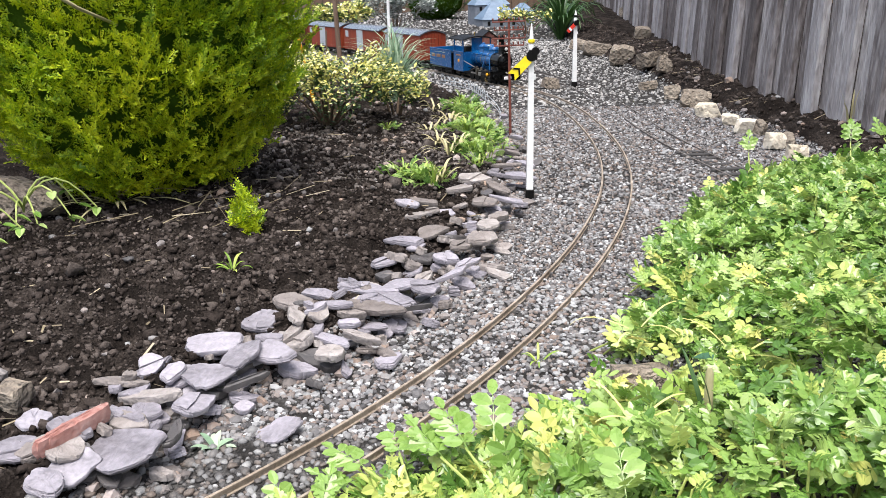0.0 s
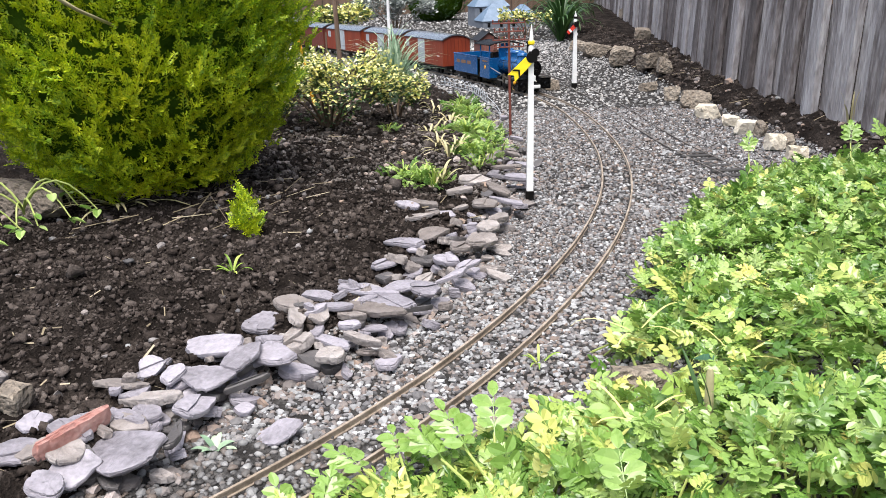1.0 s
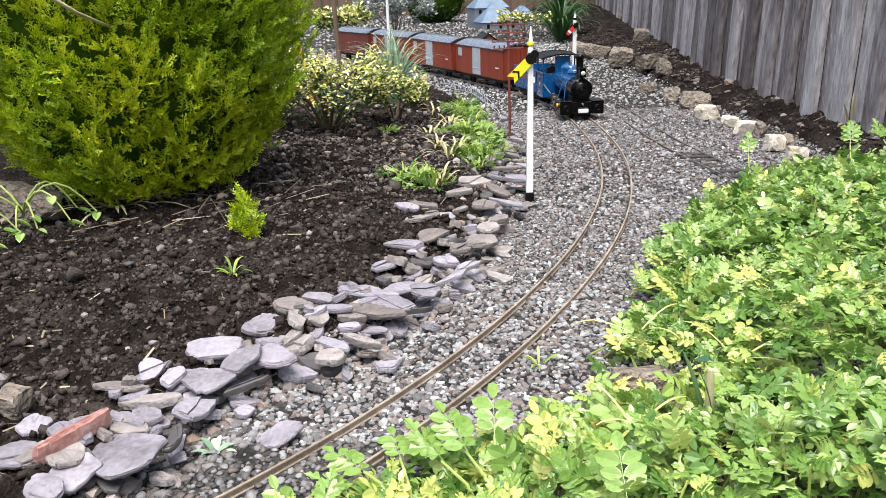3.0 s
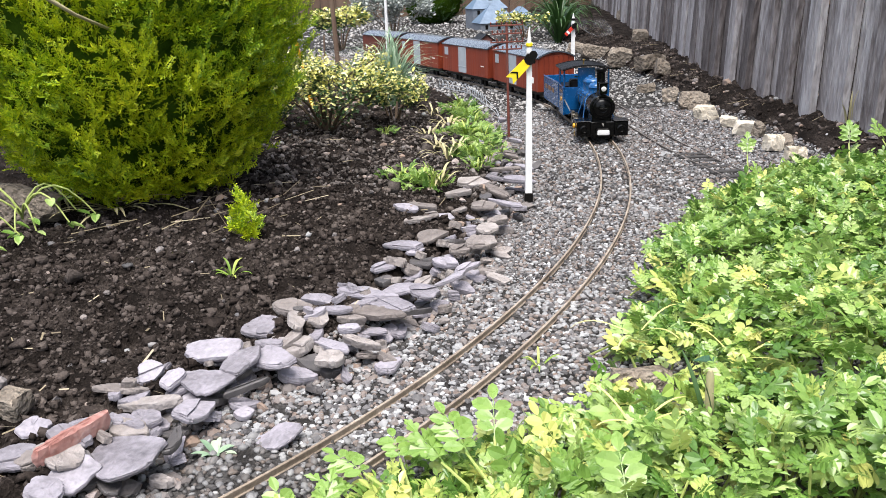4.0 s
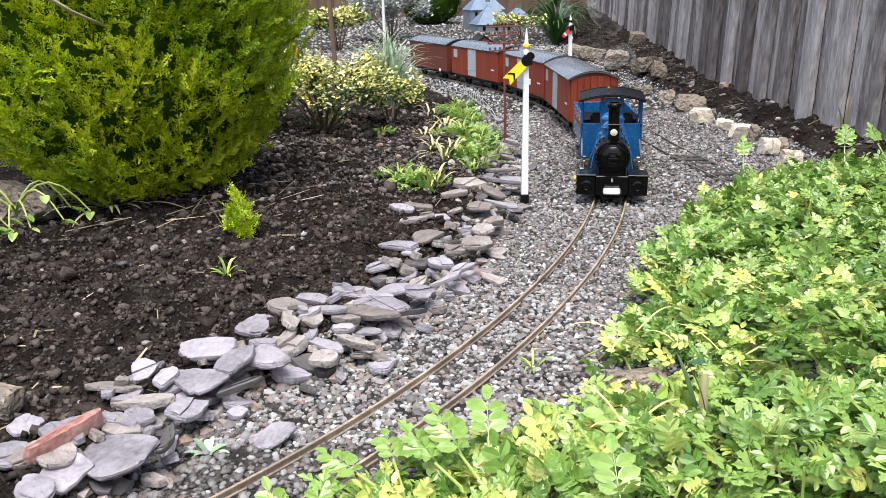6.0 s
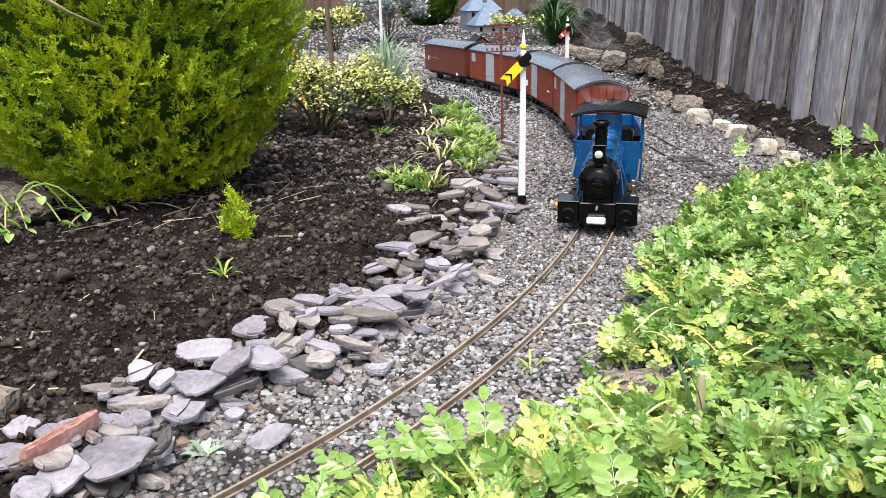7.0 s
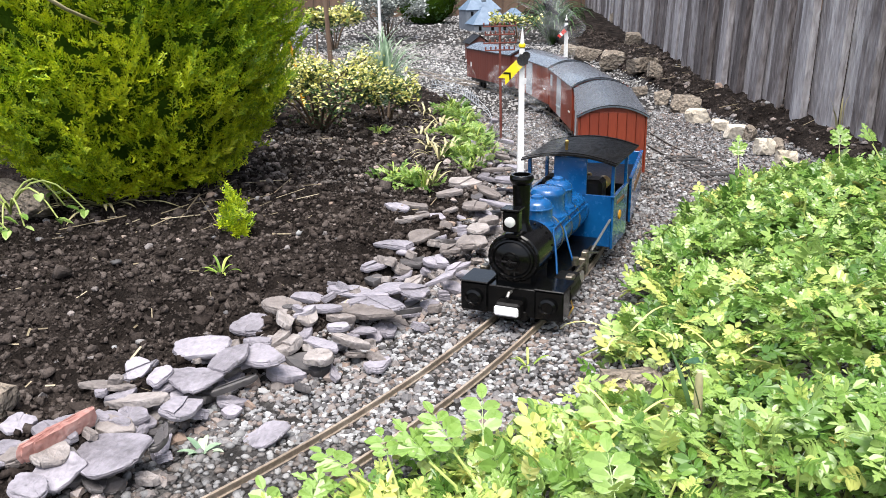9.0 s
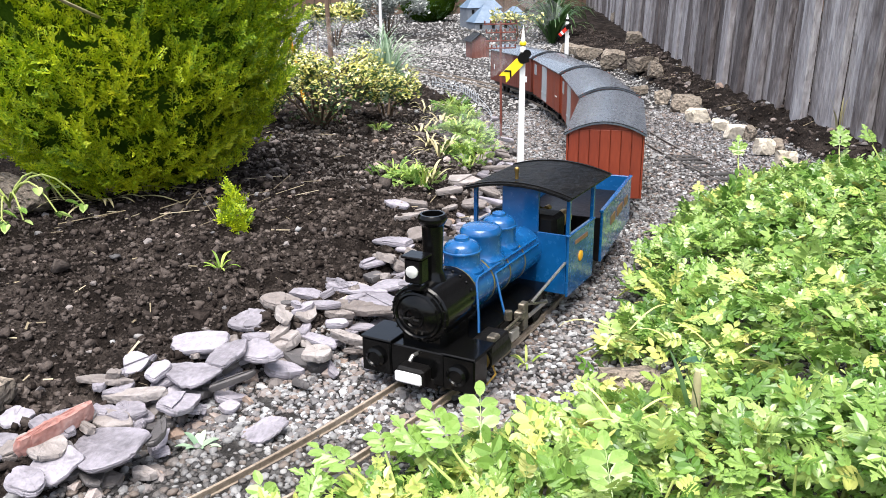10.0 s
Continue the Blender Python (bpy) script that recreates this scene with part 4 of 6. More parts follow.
slate(0.044, 0.931, 0.015, 0.043, 0.031, 0.005, 47, SLATE_TAN)
slate(0.056, 1.083, 0.017, 0.051, 0.034, 0.005, -76, SLATE_TAN)
slate(0.050, 1.227, 0.015, 0.061, 0.022, 0.005, -22, SLATE_TAN)
slate(0.023, 1.148, 0.014, 0.051, 0.019, 0.005, 30, SLATE_TAN)
slate(0.088, 1.104, 0.015, 0.053, 0.014, 0.004, -49, SLATE)
slate(0.055, 0.988, 0.015, 0.047, 0.029, 0.005, 77, SLATE_TAN)
slate(0.123, 1.429, 0.015, 0.081, 0.018, 0.005, -79, SLATE_TAN)
slate(0.145, 1.561, 0.014, 0.072, 0.017, 0.004, -76, SLATE)
slate(0.120, 1.231, 0.017, 0.060, 0.018, 0.004, -43, SLATE)
slate(0.102, 1.319, 0.015, 0.062, 0.017, 0.005, -39, SLATE_TAN)
slate(0.009, 0.813, 0.014, 0.039, 0.011, 0.004, 44, SLATE)
slate(-0.052, 0.856, 0.014, 0.030, 0.013, 0.005, -18, SLATE_TAN)
slate(-0.024, 1.068, 0.015, 0.044, 0.014, 0.005, -36, SLATE_TAN)
slate(-0.029, 1.008, 0.014, 0.033, 0.013, 0.005, 9, SLATE_TAN)
slate(0.074, 1.027, 0.014, 0.049, 0.017, 0.005, 60, SLATE_TAN)
slate(0.137, 1.327, 0.015, 0.056, 0.014, 0.004, -66, SLATE)
slate(0.081, 1.178, 0.014, 0.050, 0.015, 0.005, -61, SLATE_TAN)
slate(0.027, 0.847, 0.014, 0.037, 0.011, 0.004, 52, SLATE)
slate(-0.087, 0.713, 0.014, 0.028, 0.010, 0.005, -2, SLATE_TAN)
slate(-0.116, 0.702, 0.014, 0.025, 0.008, 0.004, 45, SLATE)
edge = curve_path(BED[1:12], 20)
rs = random.Random(21)
for i in range(260):
    px, py = edge[rs.randrange(len(edge) - 1)]
    px, py = px - rs.gauss(0.018, 0.026), py + rs.gauss(0.012, 0.024)
    s = rs.uniform(0.011, 0.036)
    slate(px, py, gz(px, py) + 0.003, s, s * rs.uniform(0.4, 0.8), rs.uniform(0.0025, 0.006), rs.uniform(0, 180), rs.choice((SLATE, SLATE, SLATE, SLATE_TAN, SLATE_TAN, SLATE_DARK)), tilt=22, rnd=rs)


def ico(level):
    bm = bmesh.new()
    bmesh.ops.create_icosphere(bm, subdivisions=level, radius=1)
    v = np.array([p.co[:] for p in bm.verts])
    t = np.array([[q.index for q in fc.verts] for fc in bm.faces])
    bm.free()
    return v, t


def rock(x, y, l, d, h, material, rnd=np.random.default_rng(11)):
    v, t = ico(3)
    cut = v.copy()
    faces = [np.array(q, float) + rnd.normal(size=3) * 0.16 for q in ((1, 0, 0), (-1, 0, 0), (0, 1, 0), (0, -1, 0), (0, 0, 1), (0, 0, -1))] + [rnd.normal(size=3) for _ in range(6)]
    for i, n in enumerate(faces):
        n = n / np.linalg.norm(n)
        k = rnd.uniform(0.56, 0.68) if i < 6 else rnd.uniform(0.66, 0.9)
        over = np.maximum(cut @ n - k, 0)
        cut -= over[:, None] * n * 0.98
    cut += rnd.normal(size=cut.shape) * 0.016
    cut *= 1 + 0.05 * np.sin(cut @ rnd.normal(size=3) * 9)[:, None]
    cut *= np.array([l / 2, d / 2, h / 2]) * 1.2
    me = soup("stone", cut, t, material)
    me.set_sharp_from_angle(angle=radians(28))
    return thing("stone", "pale cream sandstone lump edging the fence border" if material is SANDSTONE_PALE else "rough brown sandstone lump edging the soil", "stone",
                 T(x, y, gz(x, y) + h * 0.36, rnd.uniform(-12, 12), rnd.uniform(-12, 12), rnd.uniform(-25, 25)), "sandstone edging stones", data=me)


rock(-0.517, 1.024, 0.107, 0.053, 0.051, SANDSTONE)
rock(-0.317, 0.552, 0.026, 0.030, 0.028, SANDSTONE)
rock(1.116, 5.115, 0.103, 0.082, 0.078, SANDSTONE)
rock(0.824, 3.473, 0.075, 0.070, 0.067, SANDSTONE)
rock(0.621, 3.335, 0.134, 0.076, 0.072, SANDSTONE)
rock(0.640, 2.963, 0.103, 0.080, 0.076, SANDSTONE)
rock(0.670, 2.686, 0.119, 0.065, 0.062, SANDSTONE)
rock(0.676, 2.536, 0.058, 0.058, 0.055, SANDSTONE)
rock(0.582, 2.347, 0.064, 0.032, 0.030, SANDSTONE)
rock(0.591, 2.146, 0.049, 0.049, 0.047, SANDSTONE)
rock(0.610, 2.005, 0.089, 0.060, 0.057, SANDSTONE)
rock(0.597, 1.860, 0.061, 0.043, 0.041, SANDSTONE_PALE)
rock(0.609, 1.753, 0.038, 0.031, 0.030, SANDSTONE_PALE)
rock(0.614, 1.670, 0.055, 0.039, 0.037, SANDSTONE_PALE)
rock(0.635, 1.647, 0.020, 0.038, 0.036, SANDSTONE)
rock(0.604, 1.495, 0.041, 0.041, 0.039, SANDSTONE_PALE)
rock(0.631, 1.503, 0.031, 0.035, 0.033, SANDSTONE)
rock(0.614, 1.418, 0.049, 0.035, 0.033, SANDSTONE_PALE)
rock(0.151, 0.596, 0.059, 0.028, 0.027, SANDSTONE)
rock(0.318, 2.415, 0.065, 0.042, 0.040, SANDSTONE)
rock(0.602, 3.607, 0.107, 0.058, 0.055, SANDSTONE)


# ---- gravel and clods ----
def chip():
    """A lump with eight corners, for crushed stone and crumbs."""
    v = np.array([(x, y, z) for x in (-1, 1) for y in (-1, 1) for z in (-1, 1)], float) * 0.62
    v[[1, 3, 5, 7], :2] *= 0.72
    t = np.array([(0, 1, 3), (0, 3, 2), (4, 6, 7), (4, 7, 5), (0, 4, 5), (0, 5, 1), (2, 3, 7), (2, 7, 6), (0, 2, 6), (0, 6, 4), (1, 5, 7), (1, 7, 3)])
    return v, t


def scatter(name, label, count, pick, sizes, level, material, seed, sink=0.3, flat=0.62, smooth=True, squash=0.35, rough=0.14):
    r = np.random.default_rng(seed)
    v, t = ico(level) if level else chip()
    x, y = pick(r, count)
    n = len(x)
    s = sizes(r, x, y)
    shape = v[None] * (1 + r.normal(size=(n, len(v), 1)) * rough)
    shape = shape * np.stack([np.ones(n), r.uniform(1 - squash, 1, n), r.uniform(flat * 0.75, flat * 1.2, n)], 1)[:, None] * s[:, None, None]
    a, b = r.uniform(0, 2 * np.pi, n), r.normal(size=n) * (0.35 if level else 0.9)
    ca, sa, cb, sb = np.cos(a), np.sin(a), np.cos(b), np.sin(b)
    X, Y, Z = shape[..., 0], shape[..., 1], shape[..., 2]
    Y, Z = Y * cb[:, None] - Z * sb[:, None], Y * sb[:, None] + Z * cb[:, None]
    X, Y = X * ca[:, None] - Y * sa[:, None], X * sa[:, None] + Y * ca[:, None]
    z = ground_z(x, y) + s * flat * (1 - sink) * 0.6
    P = np.stack([X + x[:, None], Y + y[:, None], Z + z[:, None]], -1)
    F = (t[None] + (np.arange(n) * len(v))[:, None, None]).reshape(-1, 3)
    ob = new(name, soup(name, P.reshape(-1, 3), F, material, smooth))
    return tagged(ob, label, name.replace("_", " "), kind="stuff")


def off_line(x, y):
    """Distance from the middle of the running line."""
    k = slice(0, len(along), 5)
    best = np.full(len(x), 9.0)
    for px, py in zip(line_x[k], line_y[k]):
        best = np.minimum(best, np.hypot(x - px, y - py))
    return best


def on_gravel(x0, x1, y0, y1):
    def pick(r, count):
        x, y = r.uniform(x0, x1, count), r.uniform(y0, y1, count)
        ok = (inside(BED, x, y) < 0.03) & (inside(BANK, x, y) < 0.02)
        ok &= np.abs(off_line(x, y) - GAUGE / 2) > 0.0026
        ok &= ~((y > 1.9) & (np.abs(x) > 1.5))
        return x[ok], y[ok]
    return pick


scatter("gravel", "near grey, white and brown pea gravel", 8600, on_gravel(-0.42, 0.26, 0.37, 0.55), lambda r, x, y: r.gamma(5, 0.00031, len(x)) + 0.0008, 2, BROWN_PEBBLE, 31, 0.4, smooth=True, rough=0.09)
scatter("gravel", "mixed grey and white gravel beside the rails", 17000, on_gravel(-0.25, 0.40, 0.53, 0.84), lambda r, x, y: r.gamma(5, 0.00034, len(x)) + 0.0008, 1, PEBBLE, 36, 0.5, smooth=False, rough=0.15)
scatter("gravel", "mixed grey and white gravel round the slates", 19000, on_gravel(-0.15, 0.50, 0.83, 1.14), lambda r, x, y: r.gamma(5, 0.00036, len(x)) + 0.0008, 0, PEBBLE, 35, 0.5, smooth=False, rough=0.2)
scatter("gravel", "grey and white gravel round the railway curve", 32000, on_gravel(-0.10, 0.72, 1.12, 2.05), lambda r, x, y: r.gamma(5, 0.00044, len(x)) + 0.0010, 0, PEBBLE, 32, 0.5, smooth=False, rough=0.2)
scatter("gravel", "far gravel between tracks and shrubs", 20000, on_gravel(-1.1, 0.8, 2.05, 4.3), lambda r, x, y: r.gamma(5, 0.0006, len(x)) + 0.0012, 0, PALE_PEBBLE, 33, 0.6, smooth=False)
scatter("gravel", "coarse pale stones in the far garden", 6000, on_gravel(-1.9, 0.8, 3.6, 7.9), lambda r, x, y: r.gamma(5, 0.0011, len(x)) + 0.002, 0, PALE_PEBBLE, 34, smooth=False)


def on_soil(x0, x1, y0, y1, depth=0.015):
    def pick(r, count):
        x, y = r.uniform(x0, x1, count), r.uniform(y0, y1, count)
        ok = (inside(BED, x, y) > depth) | (inside(BANK, x, y) > depth)
        return x[ok], y[ok]
    return pick


scatter("soil_clods", "dark crumbly soil clods", 34000, on_soil(-0.62, 0.12, 0.38, 1.16), lambda r, x, y: r.gamma(1.2, 0.00115, len(x)) + 0.0006, 0, CLOD, 41, 0.5, 0.75, smooth=True, rough=0.34)
scatter("soil_clods", "dark crumbly soil further back", 8000, on_soil(-0.8, 0.2, 1.14, 2.9), lambda r, x, y: r.gamma(1.4, 0.0014, len(x)) + 0.0008, 0, CLOD, 42, 0.5, 0.75, smooth=True, rough=0.34)
# dryer soil, its colour also lightened to offset the bush's shade here
scatter("soil_clods", "dry grey-brown soil crumbs round the shrubs, lightened against shade", 10000, on_soil(-0.30, 0.12, 1.14, 1.85), lambda r, x, y: r.gamma(1.4, 0.00115, len(x)) + 0.0008, 0, CLOD_LIGHTENED, 43, 0.5, 0.75, smooth=True, rough=0.34)
scatter("soil_clods", "dark soil under the fence", 9000, on_soil(0.45, 0.85, 1.2, 4.6), lambda r, x, y: r.gamma(1.4, 0.0016, len(x)) + 0.001, 0, CLOD, 43, 0.5, 0.75, smooth=True, rough=0.34)
scatter("loose_stones", "scattered small pale stones on the soil", 460, on_soil(-0.6, 0.8, 0.4, 3.0), lambda r, x, y: r.gamma(2.2, 0.0012, len(x)) + 0.0014, 2, PEBBLE, 44, 0.1, 0.7)


scatter("loose_stones", "grey stony crumbs on the soil round the shrubs", 600, on_soil(-0.34, 0.13, 1.02, 2.1), lambda r, x, y: r.gamma(2, 0.0013, len(x)) + 0.001, 1, SLATE_RUBBLE, 46, 0.2, 0.7, smooth=False, rough=0.2)
scatter("loose_stones", "grey stony crumbs on the near soil", 130, on_soil(-0.6, 0.0, 0.42, 1.02), lambda r, x, y: r.gamma(2, 0.0011, len(x)) + 0.001, 1, SLATE_RUBBLE, 47, 0.2, 0.7, smooth=False, rough=0.2)
scatter("loose_stones", "stony crumbs on the soil under the fence", 260, on_soil(0.5, 0.85, 1.2, 3.4), lambda r, x, y: r.gamma(2, 0.0018, len(x)) + 0.001, 1, SLATE_RUBBLE, 48, 0.2, 0.7, smooth=False, rough=0.2)


def along_edge(r, count):
    """Places in a band along the foot of the bed."""
    x, y = r.uniform(-0.34, 0.16, count), r.uniform(0.42, 1.7, count)
    ok = np.abs(inside(BED, x, y) + 0.002) < 0.024 * r.uniform(0.3, 1.3, count)
    return x[ok], y[ok]


scatter("loose_stones", "brown and grey rubble between the edging slates", 5200, along_edge, lambda r, x, y: r.gamma(3, 0.0011, len(x)) + 0.0014, 1, SLATE_RUBBLE, 45, 0.3, 0.6, smooth=False, rough=0.2)


def litter(name, label, count, pick, length, material, seed):
    """Thin straws and twigs lying on the soil."""
    r = np.random.default_rng(seed)
    x, y = pick(r, count)
    n = len(x)
    z = ground_z(x, y) + 0.004
    a, L, w = r.uniform(0, np.pi, n), length * r.gamma(2.5, 0.4, n), r.uniform(0.0004, 0.0009, n)
    dz = r.normal(0, 0.12, n) * L
    V, F = [], []
    for k in range(4):
        s, t = (-1, 1)[k % 2], (-1, 1)[k // 2]
        V.append(np.stack([x + s * np.cos(a) * L / 2 - t * np.sin(a) * w, y + s * np.sin(a) * L / 2 + t * np.cos(a) * w, z + s * dz / 2 + t * w * 0.4], 1))
    V = np.stack(V, 1).reshape(-1, 3)
    t = np.array([(0, 1, 3), (0, 3, 2)])
    F = (t[None] + (np.arange(n) * 4)[:, None, None]).reshape(-1, 3)
    return tagged(new(name, soup(name, V, F, material, False)), label, "plant litter", kind="stuff")


STRAW = mat("straw_bits", [(0.06, 0.045, 0.03), (0.20, 0.16, 0.10), (0.42, 0.36, 0.26)], 0.8, 0, 60, 300, 0.0, 0.001, "island", 0.8)
litter("plant_litter", "thin dry straws and root bits on the soil", 260, on_soil(-0.6, 0.1, 0.4, 2.2), 0.014, STRAW, 51)
litter("plant_litter", "dry twigs and bark bits under the fence", 300, on_soil(0.5, 0.8, 1.3, 3.5), 0.03, STRAW, 52)
litter("plant_litter", "long dry grass blades under the conifer", 60, on_soil(-0.62, -0.2, 0.98, 1.2), 0.06, STRAW, 53)


# ---- plants ----
LEAF = mat("fresh_leaf", [(0.03, 0.08, 0.013), (0.095, 0.20, 0.033), (0.20, 0.335, 0.07), (0.33, 0.46, 0.135), (0.50, 0.60, 0.26)], 0.30, 0, 9, 200, 0.1, 0.001, "island", 0.72, through_light=0.32, spec=0.6)
LEAF_PALE = mat("yellowed_leaf", [(0.20, 0.34, 0.06), (0.32, 0.45, 0.10), (0.43, 0.52, 0.14), (0.53, 0.55, 0.16), (0.72, 0.63, 0.20)], 0.34, 0, 9, 200, 0.1, 0.001, "island", 0.75, through_light=0.32, spec=0.6)
STEM = mat("pale_stem", [(0.22, 0.30, 0.06), (0.45, 0.50, 0.16)], 0.5, 0, 40, 300, 0.1, 0.0006, through_light=0.15)
DRY = mat("dry_straw", [(0.20, 0.17, 0.08), (0.46, 0.42, 0.24)], 0.7, 0, 40, 300, 0.1, 0.0006, "island", 0.5)
CONIFER = mat("golden_conifer", [(0.03, 0.095, 0.003), (0.18, 0.32, 0.006), (0.55, 0.62, 0.014), (0.90, 0.82, 0.035)], 0.55, 0, 6, 60, 0.0, 0.001, "island", 0.4, through_light=0.27)
SHADE_CORE = mat("shade_core", [(0.015, 0.035, 0.003), (0.05, 0.095, 0.010)], 0.95, 0, 40, 300, 0.5, 0.003, spec=0.0)
BARK = mat("bark", [(0.05, 0.032, 0.02), (0.13, 0.09, 0.06)], 0.9, 0, 40, 300, 0.5, 0.002)
VARIEGATED = mat("variegated_leaf", [(0.02, 0.06, 0.015), (0.05, 0.11, 0.03), (0.30, 0.33, 0.08), (0.78, 0.72, 0.20), (0.90, 0.86, 0.40), (0.94, 0.92, 0.60)], 0.4, 0, 60, 400, 0.1, 0.0005, "island", 0.85, through_light=0.25)
PALE_STRAW = mat("pale_straw", [(0.36, 0.35, 0.10), (0.60, 0.55, 0.20)], 0.6, 0, 40, 300, 0.1, 0.0006, "island", 0.5)
BLUE_LEAF = mat("blue_green_leaf", [(0.02, 0.07, 0.03), (0.05, 0.13, 0.06)], 0.4, 0, 40, 200, 0.2, 0.001, "island", 0.4, through_light=0.15)
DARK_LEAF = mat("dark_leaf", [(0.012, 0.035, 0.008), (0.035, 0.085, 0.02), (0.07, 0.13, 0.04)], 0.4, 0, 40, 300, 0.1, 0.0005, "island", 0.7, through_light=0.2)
SILVER = mat("silver_leaf", [(0.08, 0.11, 0.09), (0.32, 0.35, 0.33), (0.72, 0.74, 0.74)], 0.6, 0, 40, 300, 0.1, 0.0005, "island", 0.8, through_light=0.2)
GLAUCOUS = mat("glaucous_blade", [(0.12, 0.22, 0.13), (0.30, 0.42, 0.28), (0.52, 0.60, 0.44)], 0.55, 0, 40, 300, 0.1, 0.0005, "island", 0.7, through_light=0.3)
STRAP = mat("strap_leaf", [(0.10, 0.20, 0.02), (0.25, 0.37, 0.06), (0.50, 0.54, 0.15)], 0.45, 0, 40, 300, 0.1, 0.0005, "island", 0.7, through_light=0.3)


def oval_leaf(length, width, fold=0.18, at=(0, 0, 0), turn=0.0, droop=0.0):
    """Corners and triangles of one folded oval leaf that grows along x."""
    L, W = length, width / 2
    v = np.array([(0, 0, -fold * W), (L * .16, W * .62, 0), (L * .46, W, 0.06 * W), (L * .8, W * .72, 0.03 * W), (L, 0, -fold * W * 0.4),
                  (L * .8, -W * .72, 0.03 * W), (L * .46, -W, 0.06 * W), (L * .16, -W * .62, 0)], float)
    v[:, 2] -= droop * v[:, 0] ** 2 / L
    c, s = math.cos(turn), math.sin(turn)
    v = np.stack([v[:, 0] * c - v[:, 1] * s + at[0], v[:, 0] * s + v[:, 1] * c + at[1], v[:, 2] + at[2]], 1)
    t = np.array([(0, 2, 1), (0, 3, 2), (0, 4, 3), (0, 5, 4), (0, 6, 5), (0, 7, 6)])
    return v, t


def lobed_leaf(length, width, fold=0.18, at=(0, 0, 0), turn=0.0, droop=0.0):
    """One leaflet with three toothed lobes, grown along x."""
    L, W = length, width / 2
    half = [(.22, .22), (.34, .92), (.50, .78), (.50, .30), (.74, .60), (.82, .26)]
    v = np.array([(0, 0, -fold * W)] + [(L * a, W * b, 0.2 * W * b) for a, b in half] + [(L, 0, -fold * W * 0.4)] + [(L * a, -W * b, 0.2 * W * b) for a, b in reversed(half)], float)
    v[:, 2] -= droop * v[:, 0] ** 2 / L
    c, s = math.cos(turn), math.sin(turn)
    v = np.stack([v[:, 0] * c - v[:, 1] * s + at[0], v[:, 0] * s + v[:, 1] * c + at[1], v[:, 2] + at[2]], 1)
    return v, np.array([(0, i + 1, i) for i in range(1, 13)])


def pinnate(seed, pairs=4, leaflet=0.16, lobed=False):
    """A compound leaf of unit length, all in one piece."""
    r = random.Random(seed)
    V, F, n = [], [], 0
    for i in range(pairs + 2):
        x = i / (pairs + 1) * 0.82
        V += [(x, 0.007, -0.14 * x * x), (x, -0.007, -0.14 * x * x)]
    for i in range(pairs + 1):
        a = 2 * i
        F += [(a, a + 2, a + 1), (a + 1, a + 2, a + 3)]
    n = len(V)
    for i in range(1, pairs + 2):
        x = i / (pairs + 1) * 0.82
        z = -0.14 * x * x
        sides = [(1, 0), (-1, 1)] if i <= pairs else [(0, 0)]
        for s, k in sides:
            size = leaflet * 1.75 * r.uniform(0.85, 1.15) * (0.75 + 0.5 * math.sin(math.pi * i / (pairs + 1.5)))
            v, t = (lobed_leaf if lobed else oval_leaf)(size * (1.2 if s == 0 else 1), size * (0.95 if lobed else 0.66), 0.24, (x, 0.006 * s, z), s * r.uniform(0.9, 1.25), r.uniform(0.0, 0.45))
            v = v.tolist()
            base = 2 * i + k
            t = [[base if q == 0 else n + q - 1 for q in tri] for tri in t]
            V += v[1:]
            F += t
            n += len(v) - 1
    return np.array(V, float), np.array(F)


def placed(template, pos, az, el, roll, scale):
    """Many copies of a template: turned about its axis by roll, raised by el, headed az. Returns one array of corners and triangles."""
    v, t = template
    n = len(pos)
    X, Y, Z = (np.repeat(v[None, :, k], n, 0) * scale[:, None] for k in range(3))
    c, s = np.cos(roll)[:, None], np.sin(roll)[:, None]
    Y, Z = Y * c - Z * s, Y * s + Z * c
    c, s = np.cos(el)[:, None], np.sin(el)[:, None]
    X, Z = X * c - Z * s, X * s + Z * c
    c, s = np.cos(az)[:, None], np.sin(az)[:, None]
    X, Y = X * c - Y * s, X * s + Y * c
    P = np.stack([X, Y, Z], -1) + pos[:, None]
    return P.reshape(-1, 3), (t[None] + (np.arange(n) * len(v))[:, None, None]).reshape(-1, 3)


def merge(chunks):
    V, F, n = [], [], 0
    for v, f in chunks:
        V.append(v)
        F.append(f + n)
        n += len(v)
    return np.concatenate(V), np.concatenate(F)


# leafy bank beside the line
LEAFY = [(-0.102, 0.410), (-0.072, 0.429), (-0.047, 0.451), (-0.012, 0.479), (0.042, 0.513), (0.086, 0.544), (0.124, 0.583), (0.150, 0.645), (0.199, 0.781), (0.246, 0.898), (0.318, 1.051), (0.420, 1.180), (0.530, 1.250), (0.750, 1.260), (0.750, 0.160), (0.000, 0.160), (-0.100, 0.300)]
leaves = [pinnate(k, p, q, w) for k, p, q, w in ((1, 3, 0.185, False), (2, 4, 0.16, False), (3, 3, 0.20, False), (4, 3, 0.19, True), (5, 3, 0.21, True))]


def canopy(x, y):
    a = inside(LEAFY, x, y)
    return np.clip(0.010 + 0.080 * np.clip(a / 0.24, 0, 1) + 0.022 * lumps(x, y, 0.10) + 0.013 * lumps(x, y, 0.045), 0.006, 0.2)


